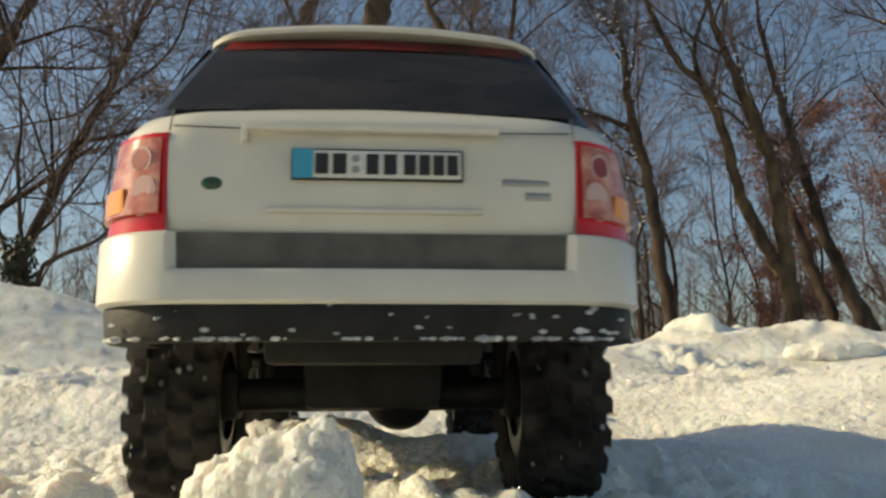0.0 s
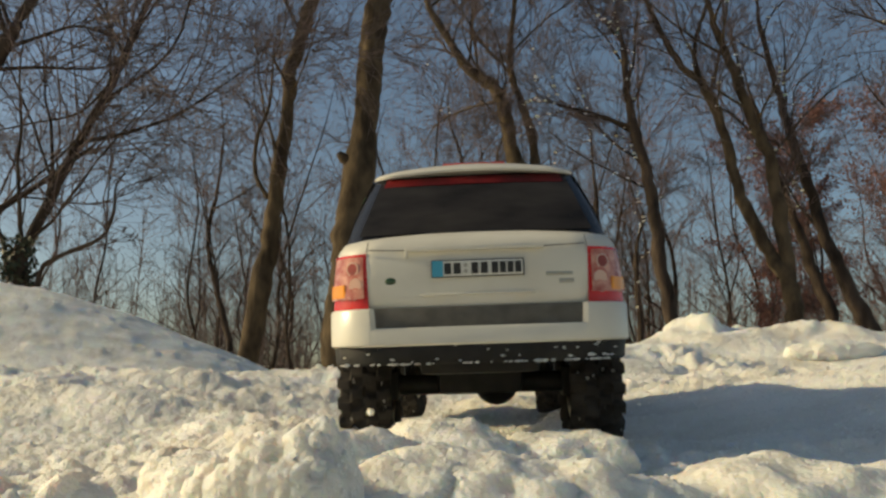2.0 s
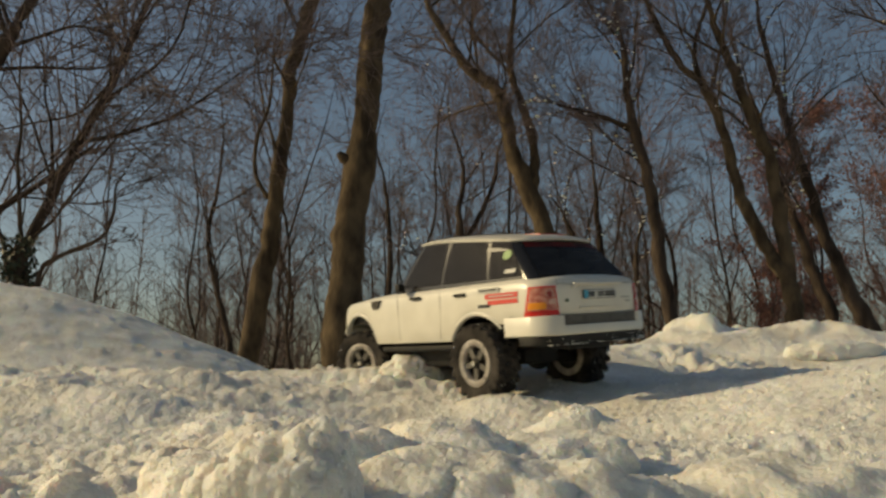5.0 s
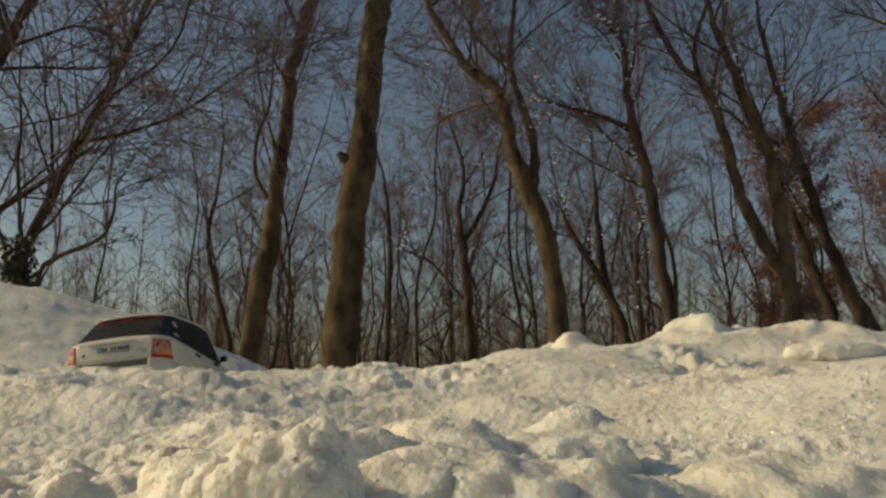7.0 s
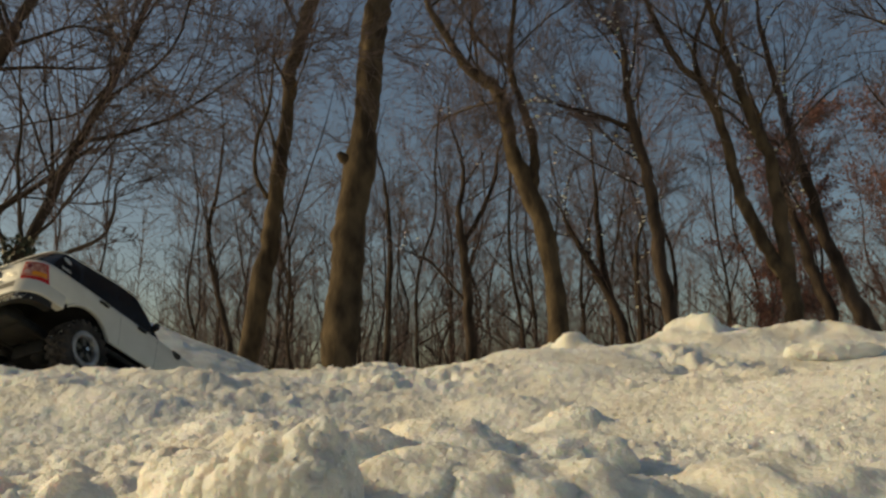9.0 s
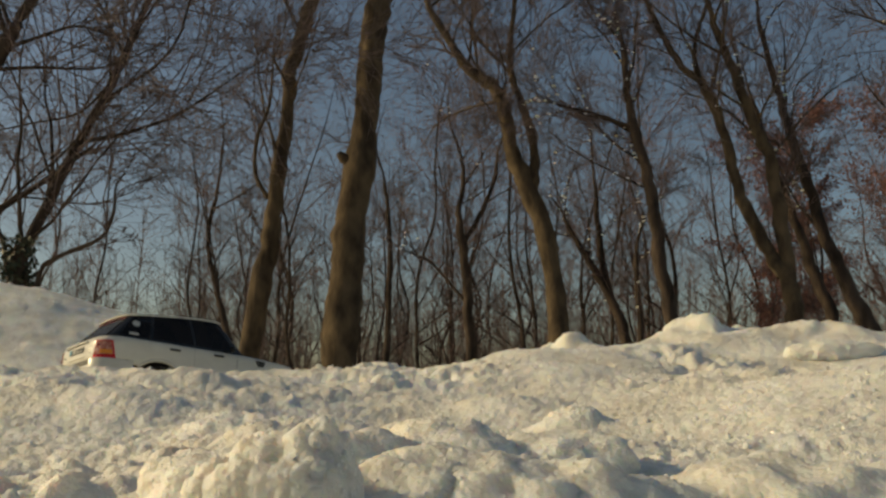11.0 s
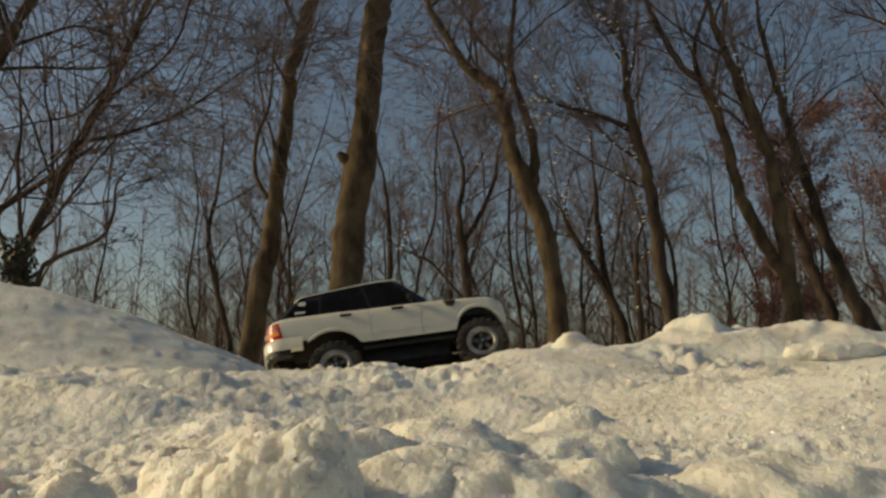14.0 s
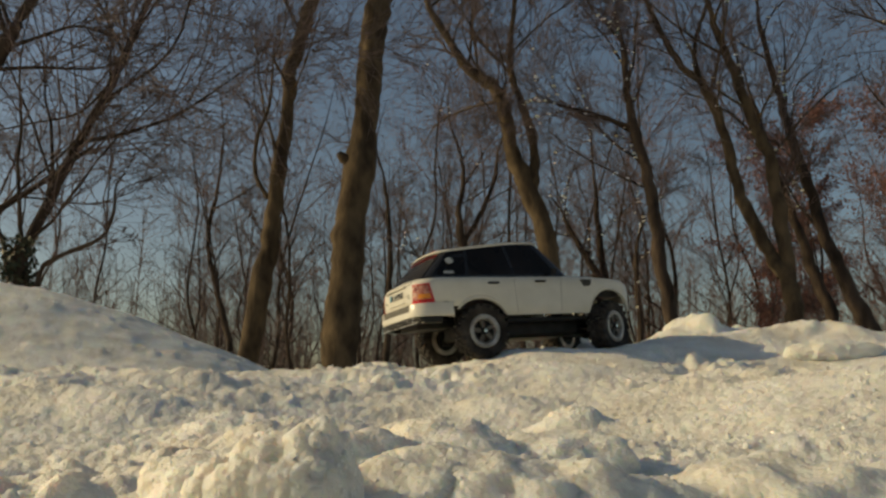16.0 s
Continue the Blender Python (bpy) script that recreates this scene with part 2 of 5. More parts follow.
def strewn(n, near, far, rng):
    r = near * (far / near) ** rng.random(n)
    a = np.radians(rng.uniform(-33, 33, n))
    x, y = r * np.sin(a), r * np.cos(a)
    return np.stack([x, y, height(x, y)], -1), r


def build_grains():
    rng = np.random.default_rng(3)
    at, r = strewn(18000, 0.20, 1.9, rng)
    size = rng.uniform(0.0005, 0.0012, len(at)) * (0.55 + 0.6 * r) * np.where(rng.random(len(at)) < 0.04, 1.9, 1)
    at[:, 2] += size * 0.05
    tagged(grains("snow_crumbs", at, size, SNOW_GRAIN, rng, True), "loose crumbs and coarse grains of old snow", "snow", kind="stuff")
    a, r = np.radians(rng.uniform(-33, -8, 4000)), rng.uniform(2.2, 5.2, 4000)
    x, y = r * np.sin(a), r * np.cos(a)
    size = rng.uniform(0.002, 0.006, 4000)
    bank = np.stack([x, y, height(x, y) - 0.3 * size], -1)
    tagged(grains("bank_crumbs", bank, size, SNOW_GRAIN, rng, True), "crumbs of old snow lying on the bank", "snow", kind="stuff")
    at, r = strewn(5200, 0.24, 1.6, rng)
    size = rng.uniform(0.0003, 0.00062, len(at)) * (0.62 + 0.7 * r)
    at[:, 2] += size * 1.2
    ice = material("ice_grain", (0.92, 0.92, 0.9), 0.14, 0.2, 0.9)
    tagged(grains("ice_grains", at, size, ice, rng, False), "glinting ice grains on the snow crust", "ice", kind="stuff")
    for ob in [o for o in bpy.data.objects if o.name.startswith("snow_clod")]:
        crust(ob, 1800)


def crust(ob, n):
    """Coarse grains all over a clod."""
    rng = np.random.default_rng(len(ob.data.vertices) + n)
    co = np.array([v.co[:] for v in ob.data.vertices])
    at = co[rng.integers(0, len(co), n)] * 0.992
    part_ob = grains("grain_crust", at, rng.uniform(0.0005, 0.0012, n) * (0.45 + 0.9 * ob.location.y), SNOW_GRAIN, rng, True, ob)
    part_ob["kind"] = "stuff"


build_grains()

# ---------------------------------------------------------------- trees
def tube(verts, faces, pts, radii, sides):
    base = len(verts)
    up = Vector((0.31, 0.17, 0.93))
    for k, (p, r) in enumerate(zip(pts, radii)):
        d = (pts[min(k + 1, len(pts) - 1)] - pts[max(k - 1, 0)]).normalized()
        a = d.cross(up if abs(d.dot(up)) < 0.95 else Vector((1, 0, 0))).normalized()
        b = d.cross(a)
        for s in range(sides):
            t = 2 * math.pi * s / sides
            verts.append(p + (a * math.cos(t) + b * math.sin(t)) * r)
    for k in range(len(pts) - 1):
        for s in range(sides):
            i, j = base + k * sides + s, base + k * sides + (s + 1) % sides
            faces.append((i, j, j + sides, i + sides))


def wander(p, d, length, r0, r1, n, rng, bend, lift):
    pts, radii = [p.copy()], [r0]
    for k in range(n):
        d = (d + Vector((rng.uniform(-1, 1), rng.uniform(-1, 1), rng.uniform(-1, 1) + lift)) * bend).normalized()
        p = p + d * (length / n)
        pts.append(p)
        radii.append(r0 + (r1 - r0) * (k + 1) / n)
    return pts, radii


def side_way(d, rng, spread):
    a = d.orthogonal().normalized()
    a.rotate(Matrix.Rotation(rng.uniform(0, 2 * math.pi), 3, d))
    return (d * math.cos(spread) + a * math.sin(spread)).normalized()


def sprays(verts, faces, pts, radii, length, depth, rng, dense, fine=0.0026):
    """Side shoots along a branch, and shoots on those, down to twigs."""
    n = max(2, int(dense * (len(pts) - 1)))
    for _ in range(n):
        f = rng.uniform(0.15, 1.0) * (len(pts) - 1)
        k = min(int(f), len(pts) - 2)
        p = pts[k].lerp(pts[k + 1], f - k)
        d = side_way((pts[k + 1] - pts[k]).normalized(), rng, rng.uniform(0.4, 1.0))
        d = (d + Vector((0, 0, 0.1))).normalized()
        long = length * rng.uniform(0.55, 1.25) * (1.15 - 0.5 * f / (len(pts) - 1))
        r = max(min(radii[k] * 0.55, long * 0.012), fine * 1.25)
        q, s = wander(p, d, long, r, max(r * 0.35, fine), depth + (3 if fine < 0.004 else 1), rng, 0.27, 0.0)
        tube(verts, faces, q, s, 4 if depth > 1 else 3)
        if depth:
            sprays(verts, faces, q, s, long * 0.55, depth - 1, rng, dense * 0.72, fine)


def rounded(stem, steps=5):
    """A stem through its stations, with a smooth course between them."""
    pts = [Vector(s[:3]) for s in stem]
    out, radii = [], []
    for k in range(len(pts) - 1):
        p0, p1, p2, p3 = pts[max(k - 1, 0)], pts[k], pts[k + 1], pts[min(k + 2, len(pts) - 1)]
        for j in range(steps):
            t = j / steps
            out.append(0.5 * ((2 * p1) + (p2 - p0) * t + (2 * p0 - 5 * p1 + 4 * p2 - p3) * t * t + (3 * p1 - p0 - 3 * p2 + p3) * t ** 3))
            radii.append(stem[k][3] + (stem[k + 1][3] - stem[k][3]) * t)
    return out + [pts[-1]], radii + [stem[-1][3]]


def tree(stems, seed, label, bark=None, twig=None, limbs=9, reach=2.2, bare=0.35, name="tree", group="bare winter trees", dense=1.4, fine=0.0034, depth=2, snowy=0, slim=1.0):
    """A leafless tree: trunk and main stems, each big limb a part, and the fine twigs."""
    rng = random.Random(seed)
    bark, twig = bark or BARK, twig or TWIG
    first = Vector(stems[0][0][:3])
    root = tagged(empty(name, Matrix.Translation((first.x, first.y, 0))), label, "tree", group)
    shift = Vector((first.x, first.y, 0))
    twigs_v, twigs_f, forks = [], [], []
    for n, stem in enumerate(stems):
        stem = [(x - shift.x, y - shift.y + (0.12 * n if i else 0.0), z, r * slim) for i, (x, y, z, r) in enumerate(stem)]
        if n == 0:
            x, y, z, r = stem[0]
            stem = [(x - 0.02, y, -0.15, r * 1.35)] + [(x, y, z, r * 1.06)] + stem[1:]
        if stem[-1][3] > 0.008:
            (x0, y0, z0, _), (x1, y1, z1, r1) = stem[-2], stem[-1]
            stem = stem + [(x1 + (x1 - x0) * 0.6 + rng.uniform(-0.15, 0.15), y1, z1 + (z1 - z0) * 0.6, r1 * 0.55), (x1 + (x1 - x0) + rng.uniform(-0.3, 0.3), y1, z1 + (z1 - z0) * 1.3, 0.006)]
        pts, radii = rounded(stem)
        thick = radii[0] > 0.05
        if thick:
            pts = [p + Vector((rng.uniform(-1, 1), rng.uniform(-1, 1), 0)) * (r * 0.08 if r > 0.2 else 0.004 + r * 0.26) for p, r in zip(pts, radii)]
            radii = [r * rng.uniform(0.90, 1.10) for r in radii]
        v, f = [], []
        tube(v, f, pts, radii, 14 if thick else 7)
        mesh_object("trunk" if n == 0 else "stem", v, f, bark, root)
        count = limbs if n == 0 else max(3, limbs // 2)
        for k in range(count):
            fpos = (bare + (1 - bare) * (k + rng.random()) / count) * (len(pts) - 1)
            i = min(int(fpos), len(pts) - 2)
            d = side_way((pts[i + 1] - pts[i]).normalized(), rng, rng.uniform(0.6, 1.15))
            d = (d + Vector((0, 0, rng.uniform(0.0, 0.45)))).normalized()
            long = reach * rng.uniform(0.6, 1.5)
            r = min(radii[i] * 0.45, long * 0.011)
            q, s = wander(pts[i], d, long, r, 0.005, 10, rng, 0.2, 0.05)
            v, f = [], []
            tube(v, f, q, s, 6)
            forks += list(zip(q[:5], s[:5]))
            mesh_object("limb", v, f, bark if r > 0.02 else twig, root)
            sprays(twigs_v, twigs_f, q, s, long * 0.42, depth, rng, dense * 0.8, fine)
        sprays(twigs_v, twigs_f, pts[int(len(pts) * bare):], [0.02] * len(pts), reach * 0.45, depth, rng, 0.3 * dense, fine)
    if snowy:
        bm = bmesh.new()
        for _ in range(2 * snowy):
            p, r = rng.choice(forks)
            k = max(r, 0.024) * rng.uniform(0.7, 1.6)
            bmesh.ops.create_icosphere(bm, subdivisions=1, radius=k, matrix=Matrix.Translation(p + Vector((-0.3 * r, 0, r * 0.8))) @ pose(0, 0, 0, rng.uniform(-30, 30), rng.uniform(-30, 30), 0) @ Matrix.Diagonal((1.5, 1.0, 0.7, 1)))
        part("snow_dusting", bm, SNOW, root, "small lumps of snow in the forks")["kind"] = "stuff"
    mesh_object("twig_crown", twigs_v, twigs_f, twig, root)["kind"] = "stuff"
    return root


TREES = (
    ("thick smooth beech trunk lit from one side", {"bark": BARK, "limbs": 4, "reach": 2.0, "bare": 0.75}, (
        [(-1.84, 14.00, 0.37, 0.316), (-1.73, 14.00, 1.92, 0.302), (-1.68, 14.00, 2.95, 0.291), (-1.52, 14.00, 4.16, 0.280), (-1.42, 14.00, 5.09, 0.236), (-1.36, 14.00, 6.20, 0.233), (-1.24, 14.00, 7.11, 0.247), (-1.02, 14.00, 8.04, 0.195), (-0.93, 14.00, 9.71, 0.144)],
    )),
    ("tall leaning bare tree with rough bark", {"bark": BARK, "limbs": 15, "reach": 2.1, "bare": 0.3, "slim": 0.85}, (
        [(-3.53, 14.50, 0.54, 0.231), (-3.34, 14.50, 1.99, 0.230), (-3.19, 14.50, 3.05, 0.190), (-3.07, 14.50, 4.14, 0.171), (-2.99, 14.50, 5.27, 0.152), (-2.89, 14.50, 6.42, 0.154), (-2.58, 14.50, 7.60, 0.145), (-2.36, 14.50, 8.81, 0.113), (-2.23, 14.50, 10.31, 0.069)],
        [(-3.30, 14.50, 3.59, 0.053), (-3.59, 14.50, 4.14, 0.048), (-3.56, 14.50, 4.87, 0.043), (-3.37, 14.50, 5.44, 0.038), (-3.33, 14.50, 6.18, 0.027)],
    )),
    ("slender bare tree leaning with long thin limbs", {"bark": BARK_DARK, "limbs": 22, "reach": 2.8, "bare": 0.12, "slim": 0.78}, (
        [(-6.05, 11.00, 1.54, 0.111), (-5.80, 11.00, 2.21, 0.100), (-5.33, 11.00, 3.41, 0.090), (-4.98, 11.00, 4.18, 0.078), (-4.74, 11.00, 4.79, 0.067), (-4.53, 11.00, 5.42, 0.055), (-4.32, 11.00, 6.14, 0.038)],
        [(-6.77, 11.00, 2.33, 0.064), (-6.32, 11.00, 2.64, 0.060), (-5.79, 11.00, 3.01, 0.053), (-5.33, 11.00, 3.37, 0.041)],
        [(-5.18, 11.00, 3.58, 0.045), (-4.67, 11.00, 3.79, 0.037), (-3.98, 11.00, 4.05, 0.029), (-3.41, 11.00, 4.44, 0.017)],
        [(-4.87, 11.00, 4.49, 0.029), (-5.47, 11.00, 4.14, 0.025), (-6.20, 11.00, 3.97, 0.016), (-6.76, 11.00, 3.84, 0.012)],
    )),
    ("bare tree with a stout leaning trunk", {"bark": BARK_DARK, "limbs": 20, "reach": 2.9, "bare": 0.15, "slim": 0.8}, (
        [(-6.36, 10.00, 3.41, 0.134), (-6.01, 10.00, 4.36, 0.121), (-5.76, 10.00, 4.89, 0.099), (-5.51, 10.00, 5.51, 0.077), (-5.20, 10.00, 6.44, 0.047)],
        [(-5.95, 10.00, 4.52, 0.038), (-5.52, 10.00, 4.77, 0.030), (-5.00, 10.00, 4.93, 0.023), (-4.45, 10.00, 4.77, 0.015)],
    )),
    ("thin crooked bare sapling beside the bank", {"bark": BARK_DARK, "limbs": 6, "reach": 1.0, "bare": 0.2}, (
        [(-5.43, 10.50, 1.45, 0.034), (-5.20, 10.50, 1.78, 0.034), (-4.65, 10.50, 2.04, 0.027), (-4.48, 10.50, 2.38, 0.023), (-4.47, 10.50, 2.78, 0.015)],
    )),
    ("bare tree forking into two crooked stems", {"bark": BARK, "limbs": 18, "reach": 2.3, "bare": 0.4, "dense": 2.0}, (
        [(2.49, 17.00, 1.22, 0.224), (2.36, 17.00, 2.57, 0.209), (2.15, 17.00, 3.70, 0.211), (1.83, 17.00, 4.46, 0.213), (1.53, 17.00, 5.37, 0.158), (1.35, 17.00, 6.30, 0.153), (1.08, 17.00, 6.83, 0.147), (0.53, 17.00, 7.24, 0.116), (0.14, 17.00, 7.93, 0.091), (-0.31, 17.00, 8.69, 0.072), (-0.58, 17.00, 9.75, 0.053)],
        [(1.92, 17.00, 4.27, 0.137), (2.07, 17.00, 5.24, 0.107), (1.88, 17.00, 6.16, 0.089), (1.61, 17.00, 6.97, 0.077), (1.55, 17.00, 7.79, 0.065), (1.71, 17.00, 9.18, 0.052)],
    )),
    ("slim bare tree forked at half height", {"snowy": 14, "bark": BARK_DARK, "limbs": 13, "reach": 1.9, "bare": 0.3}, (
        [(0.71, 20.00, 0.86, 0.142), (0.63, 20.00, 2.29, 0.122), (0.52, 20.00, 3.60, 0.123), (0.41, 20.00, 4.49, 0.073), (0.53, 20.00, 5.70, 0.052), (0.24, 20.00, 6.77, 0.030)],
        [(0.55, 20.00, 3.74, 0.065), (0.96, 20.00, 4.49, 0.066), (1.34, 20.00, 5.39, 0.052), (1.45, 20.00, 6.16, 0.030)],
        [(0.63, 20.00, 2.14, 0.043), (-0.20, 20.00, 3.16, 0.036), (-0.64, 20.00, 3.45, 0.022)],
    )),
    ("crooked bare tree with snow in its forks", {"snowy": 70, "bark": BARK_DARK, "limbs": 17, "reach": 2.0, "bare": 0.3, "dense": 1.95}, (
        [(4.63, 16.00, 1.27, 0.148), (4.48, 16.00, 2.42, 0.139), (4.37, 16.00, 3.60, 0.129), (4.26, 16.00, 4.45, 0.118), (4.06, 16.00, 5.31, 0.107), (3.94, 16.00, 6.06, 0.084), (3.89, 16.00, 6.95, 0.067), (3.83, 16.00, 7.59, 0.037)],
        [(3.96, 16.00, 5.49, 0.054), (3.30, 16.00, 5.81, 0.036), (2.65, 16.00, 5.99, 0.024)],
    )),
    ("big bare tree of two leaning stems", {"snowy": 55, "bark": BARK, "limbs": 18, "reach": 2.4, "bare": 0.35, "dense": 2.0, "slim": 0.82}, (
        [(7.14, 16.00, 1.27, 0.217), (7.04, 16.00, 2.19, 0.207), (6.99, 16.00, 3.12, 0.186), (6.87, 16.00, 4.69, 0.154), (6.63, 16.00, 5.43, 0.143), (6.23, 16.00, 6.69, 0.109), (5.92, 16.00, 7.59, 0.085), (5.63, 16.00, 8.78, 0.062)],
        [(6.99, 16.00, 2.30, 0.173), (6.54, 16.00, 3.24, 0.163), (6.19, 16.00, 4.20, 0.141), (5.97, 16.00, 5.31, 0.131), (5.61, 16.00, 6.44, 0.120), (5.16, 16.00, 6.88, 0.085), (4.71, 16.00, 7.72, 0.073), (4.33, 16.00, 8.78, 0.056)],
        [(5.49, 16.00, 6.44, 0.072), (5.48, 16.00, 7.33, 0.061), (5.71, 16.00, 8.12, 0.049), (6.00, 16.00, 8.91, 0.037)],
    )),
    ("slim bare trunk leaning steeply", {"bark": BARK_DARK, "limbs": 7, "reach": 1.8, "bare": 0.3}, (
        [(8.90, 18.00, 1.42, 0.128), (8.47, 18.00, 2.85, 0.124), (8.11, 18.00, 4.18, 0.105), (7.73, 18.00, 5.27, 0.080), (7.49, 18.00, 6.52, 0.047)],
    )),
    ("stout bare tree leaning over the slope", {"snowy": 40, "bark": BARK_DARK, "limbs": 15, "reach": 2.1, "bare": 0.3, "slim": 0.85}, (
        [(9.25, 17.00, 0.98, 0.229), (8.75, 17.00, 2.20, 0.196), (8.36, 17.00, 3.32, 0.161), (8.08, 17.00, 4.46, 0.138), (7.74, 17.00, 5.77, 0.114), (7.56, 17.00, 6.83, 0.090), (7.28, 17.00, 8.20, 0.058)],
    )),
    ("bushy bare tree with spread stems", {"snowy": 70, "bark": BARK_DARK, "limbs": 9, "reach": 2.2, "bare": 0.2}, (
        [(5.12, 22.00, 1.18, 0.156), (4.60, 22.00, 2.67, 0.134), (4.00, 22.00, 3.79, 0.088), (3.54, 22.00, 4.60, 0.056)],
        [(4.74, 22.00, 2.35, 0.110), (4.52, 22.00, 3.63, 0.096), (4.41, 22.00, 5.09, 0.064), (4.33, 22.00, 6.60, 0.033)],
    )),
    ("tall bare tree with snow on its wide limbs", {"snowy": 70, "bark": BARK_DARK, "limbs": 24, "reach": 3.0, "bare": 0.3, "dense": 2.0}, (
        [(12.10, 17.50, 0.90, 0.190), (12.00, 17.50, 3.20, 0.165), (11.75, 17.50, 5.20, 0.140), (11.45, 17.50, 7.00, 0.105), (11.10, 17.50, 8.80, 0.070)],
    )),
    ("straight thin bare tree", {"bark": BARK_DARK, "limbs": 10, "reach": 1.6, "bare": 0.15}, (
        [(-1.70, 24.00, 0.77, 0.093), (-1.64, 24.00, 4.48, 0.078), (-1.84, 24.00, 6.46, 0.044)],
    )),
    ("thin bare tree with a wavy trunk", {"bark": BARK_DARK, "limbs": 10, "reach": 1.6, "bare": 0.15}, (
        [(-5.06, 19.00, 0.89, 0.074), (-5.53, 19.00, 2.59, 0.062), (-5.75, 19.00, 3.70, 0.055), (-5.57, 19.00, 4.84, 0.042), (-5.49, 19.00, 6.00, 0.028)],
    )),
    ("small bare tree behind the mound", {"snowy": 16, "bark": BARK_DARK, "limbs": 8, "reach": 1.5, "bare": 0.2}, (
        [(5.24, 21.00, 1.35, 0.075), (5.17, 21.00, 3.16, 0.068), (5.28, 21.00, 4.08, 0.046)],
    )),
)
for k, (words, how, stems) in enumerate(TREES):
    tree(stems, 100 + k, words, **how)


def wood_tree(seed, tall, twig):
    """A slender tree of the wood behind, to be repeated."""
    rng = random.Random(seed)
    x = y = 0.0
    stem = []
    for k in range(7):
        stem.append((x, y, tall * k / 6, 0.004 + 0.0058 * tall * (1 - k / 6.3)))
        x, y = x + rng.uniform(-0.05, 0.05) * tall, y + rng.uniform(-0.05, 0.05) * tall
    return tree([stem], seed, "slender bare tree in the wood behind", BARK_DARK, twig, 20, tall * 0.24, 0.10, group="trees of the wood behind", dense=1.6, fine=0.005, depth=1)


WOOD = [wood_tree(300 + k, (9, 11, 12, 10, 8)[k], (TWIG, TWIG, TWIG_RED, TWIG, TWIG_RED)[k]) for k in range(5)]
rng = random.Random(5)
for k in range(74):
    side = rng.uniform(-0.66, 0.66) if k < 50 else rng.uniform(-0.30, 0.27)
    far = rng.uniform(21, 46) if k < 50 else rng.uniform(26, 42)
    kind = WOOD[(rng.choice((2, 4, 2, 1)) if side > 0.25 else rng.choice((0, 1, 3, 2)))]
    m = pose(side * far, far, -0.1, 0, 0, rng.uniform(0, 360))
    if k >= 5 and 0.27 < side < 0.42 and rng.random() < 0.3:
        continue
    if k < 5:
        kind = WOOD[k]
        kind.matrix_basis = m
    else:
        copy_thing(kind, m)


FAR_TWIG = worn(material("far_twig_bark", (0.2, 0.14, 0.12), 0.9), 0.4, (0.070, 0.050, 0.046), (0.165, 0.120, 0.106))


def far_wood():
    """The depth of the wood: slim bare trees too far off to tell apart."""
    rng = random.Random(9)
    verts, faces = [], []
    for _ in range(470):
        far = rng.uniform(48, 95)
        side = rng.uniform(-0.7, 0.7)
        tall = rng.uniform(6, 14)
        r = tall * 0.0045
        pts, radii = wander(Vector((side * far, far, -0.3)), Vector((rng.uniform(-0.08, 0.08), 0, 1)), tall, r, 0.012, 6, rng, 0.06, 0.3)
        tube(verts, faces, pts, radii, 4)
        for _ in range(28):
            f = rng.uniform(0.12, 0.98) * 6
            k = min(int(f), 5)
            d = side_way(Vector((0, 0, 1)), rng, rng.uniform(0.35, 1.1))
            q, s = wander(pts[k].lerp(pts[k + 1], f - k), d, rng.uniform(0.8, 2.6), 0.02, 0.010, 3, rng, 0.25, 0.2)
            tube(verts, faces, q, s, 3)
    for _ in range(440):
        far = rng.uniform(30, 60)
        side = rng.uniform(-0.7, 0.7)
        tall = rng.uniform(2.2, 5.0)
        pts, radii = wander(Vector((side * far, far, -0.3)), Vector((rng.uniform(-0.15, 0.15), 0, 1)), tall, 0.022, 0.008, 4, rng, 0.10, 0.2)
        tube(verts, faces, pts, radii, 3)
        for _ in range(12):
            f = rng.uniform(0.1, 0.98) * 4
            k = min(int(f), 3)
            d = side_way(Vector((0, 0, 1)), rng, rng.uniform(0.3, 1.0))
            q, s = wander(pts[k].lerp(pts[k + 1], f - k), d, rng.uniform(0.5, 1.6), 0.011, 0.006, 3, rng, 0.25, 0.2)
            tube(verts, faces, q, s, 3)
    tagged(mesh_object("far_wood", verts, faces, FAR_TWIG), "distant wood of slim bare reddish-brown trees", "wood", kind="stuff")


far_wood()

# stub of a lost limb on the smooth trunk
stub_v, stub_f = [], []
tube(stub_v, stub_f, [Vector((-1.62, 13.92, 4.10)), Vector((-1.82, 13.86, 4.18)), Vector((-1.90, 13.84, 4.27))], [0.13, 0.10, 0.05], 10)
beech = [o for o in bpy.data.objects if o.name == "tree"][0]
stub = mesh_object("limb_stub", stub_v, stub_f, BARK, beech)
stub.matrix_parent_inverse = beech.matrix_basis.inverted()

# ---------------------------------------------------------------- young beeches that keep their withered leaves
LEAF = worn(material("withered_leaf", (0.16, 0.06, 0.045), 0.8), 3.0, (0.125, 0.055, 0.048), (0.25, 0.115, 0.095))


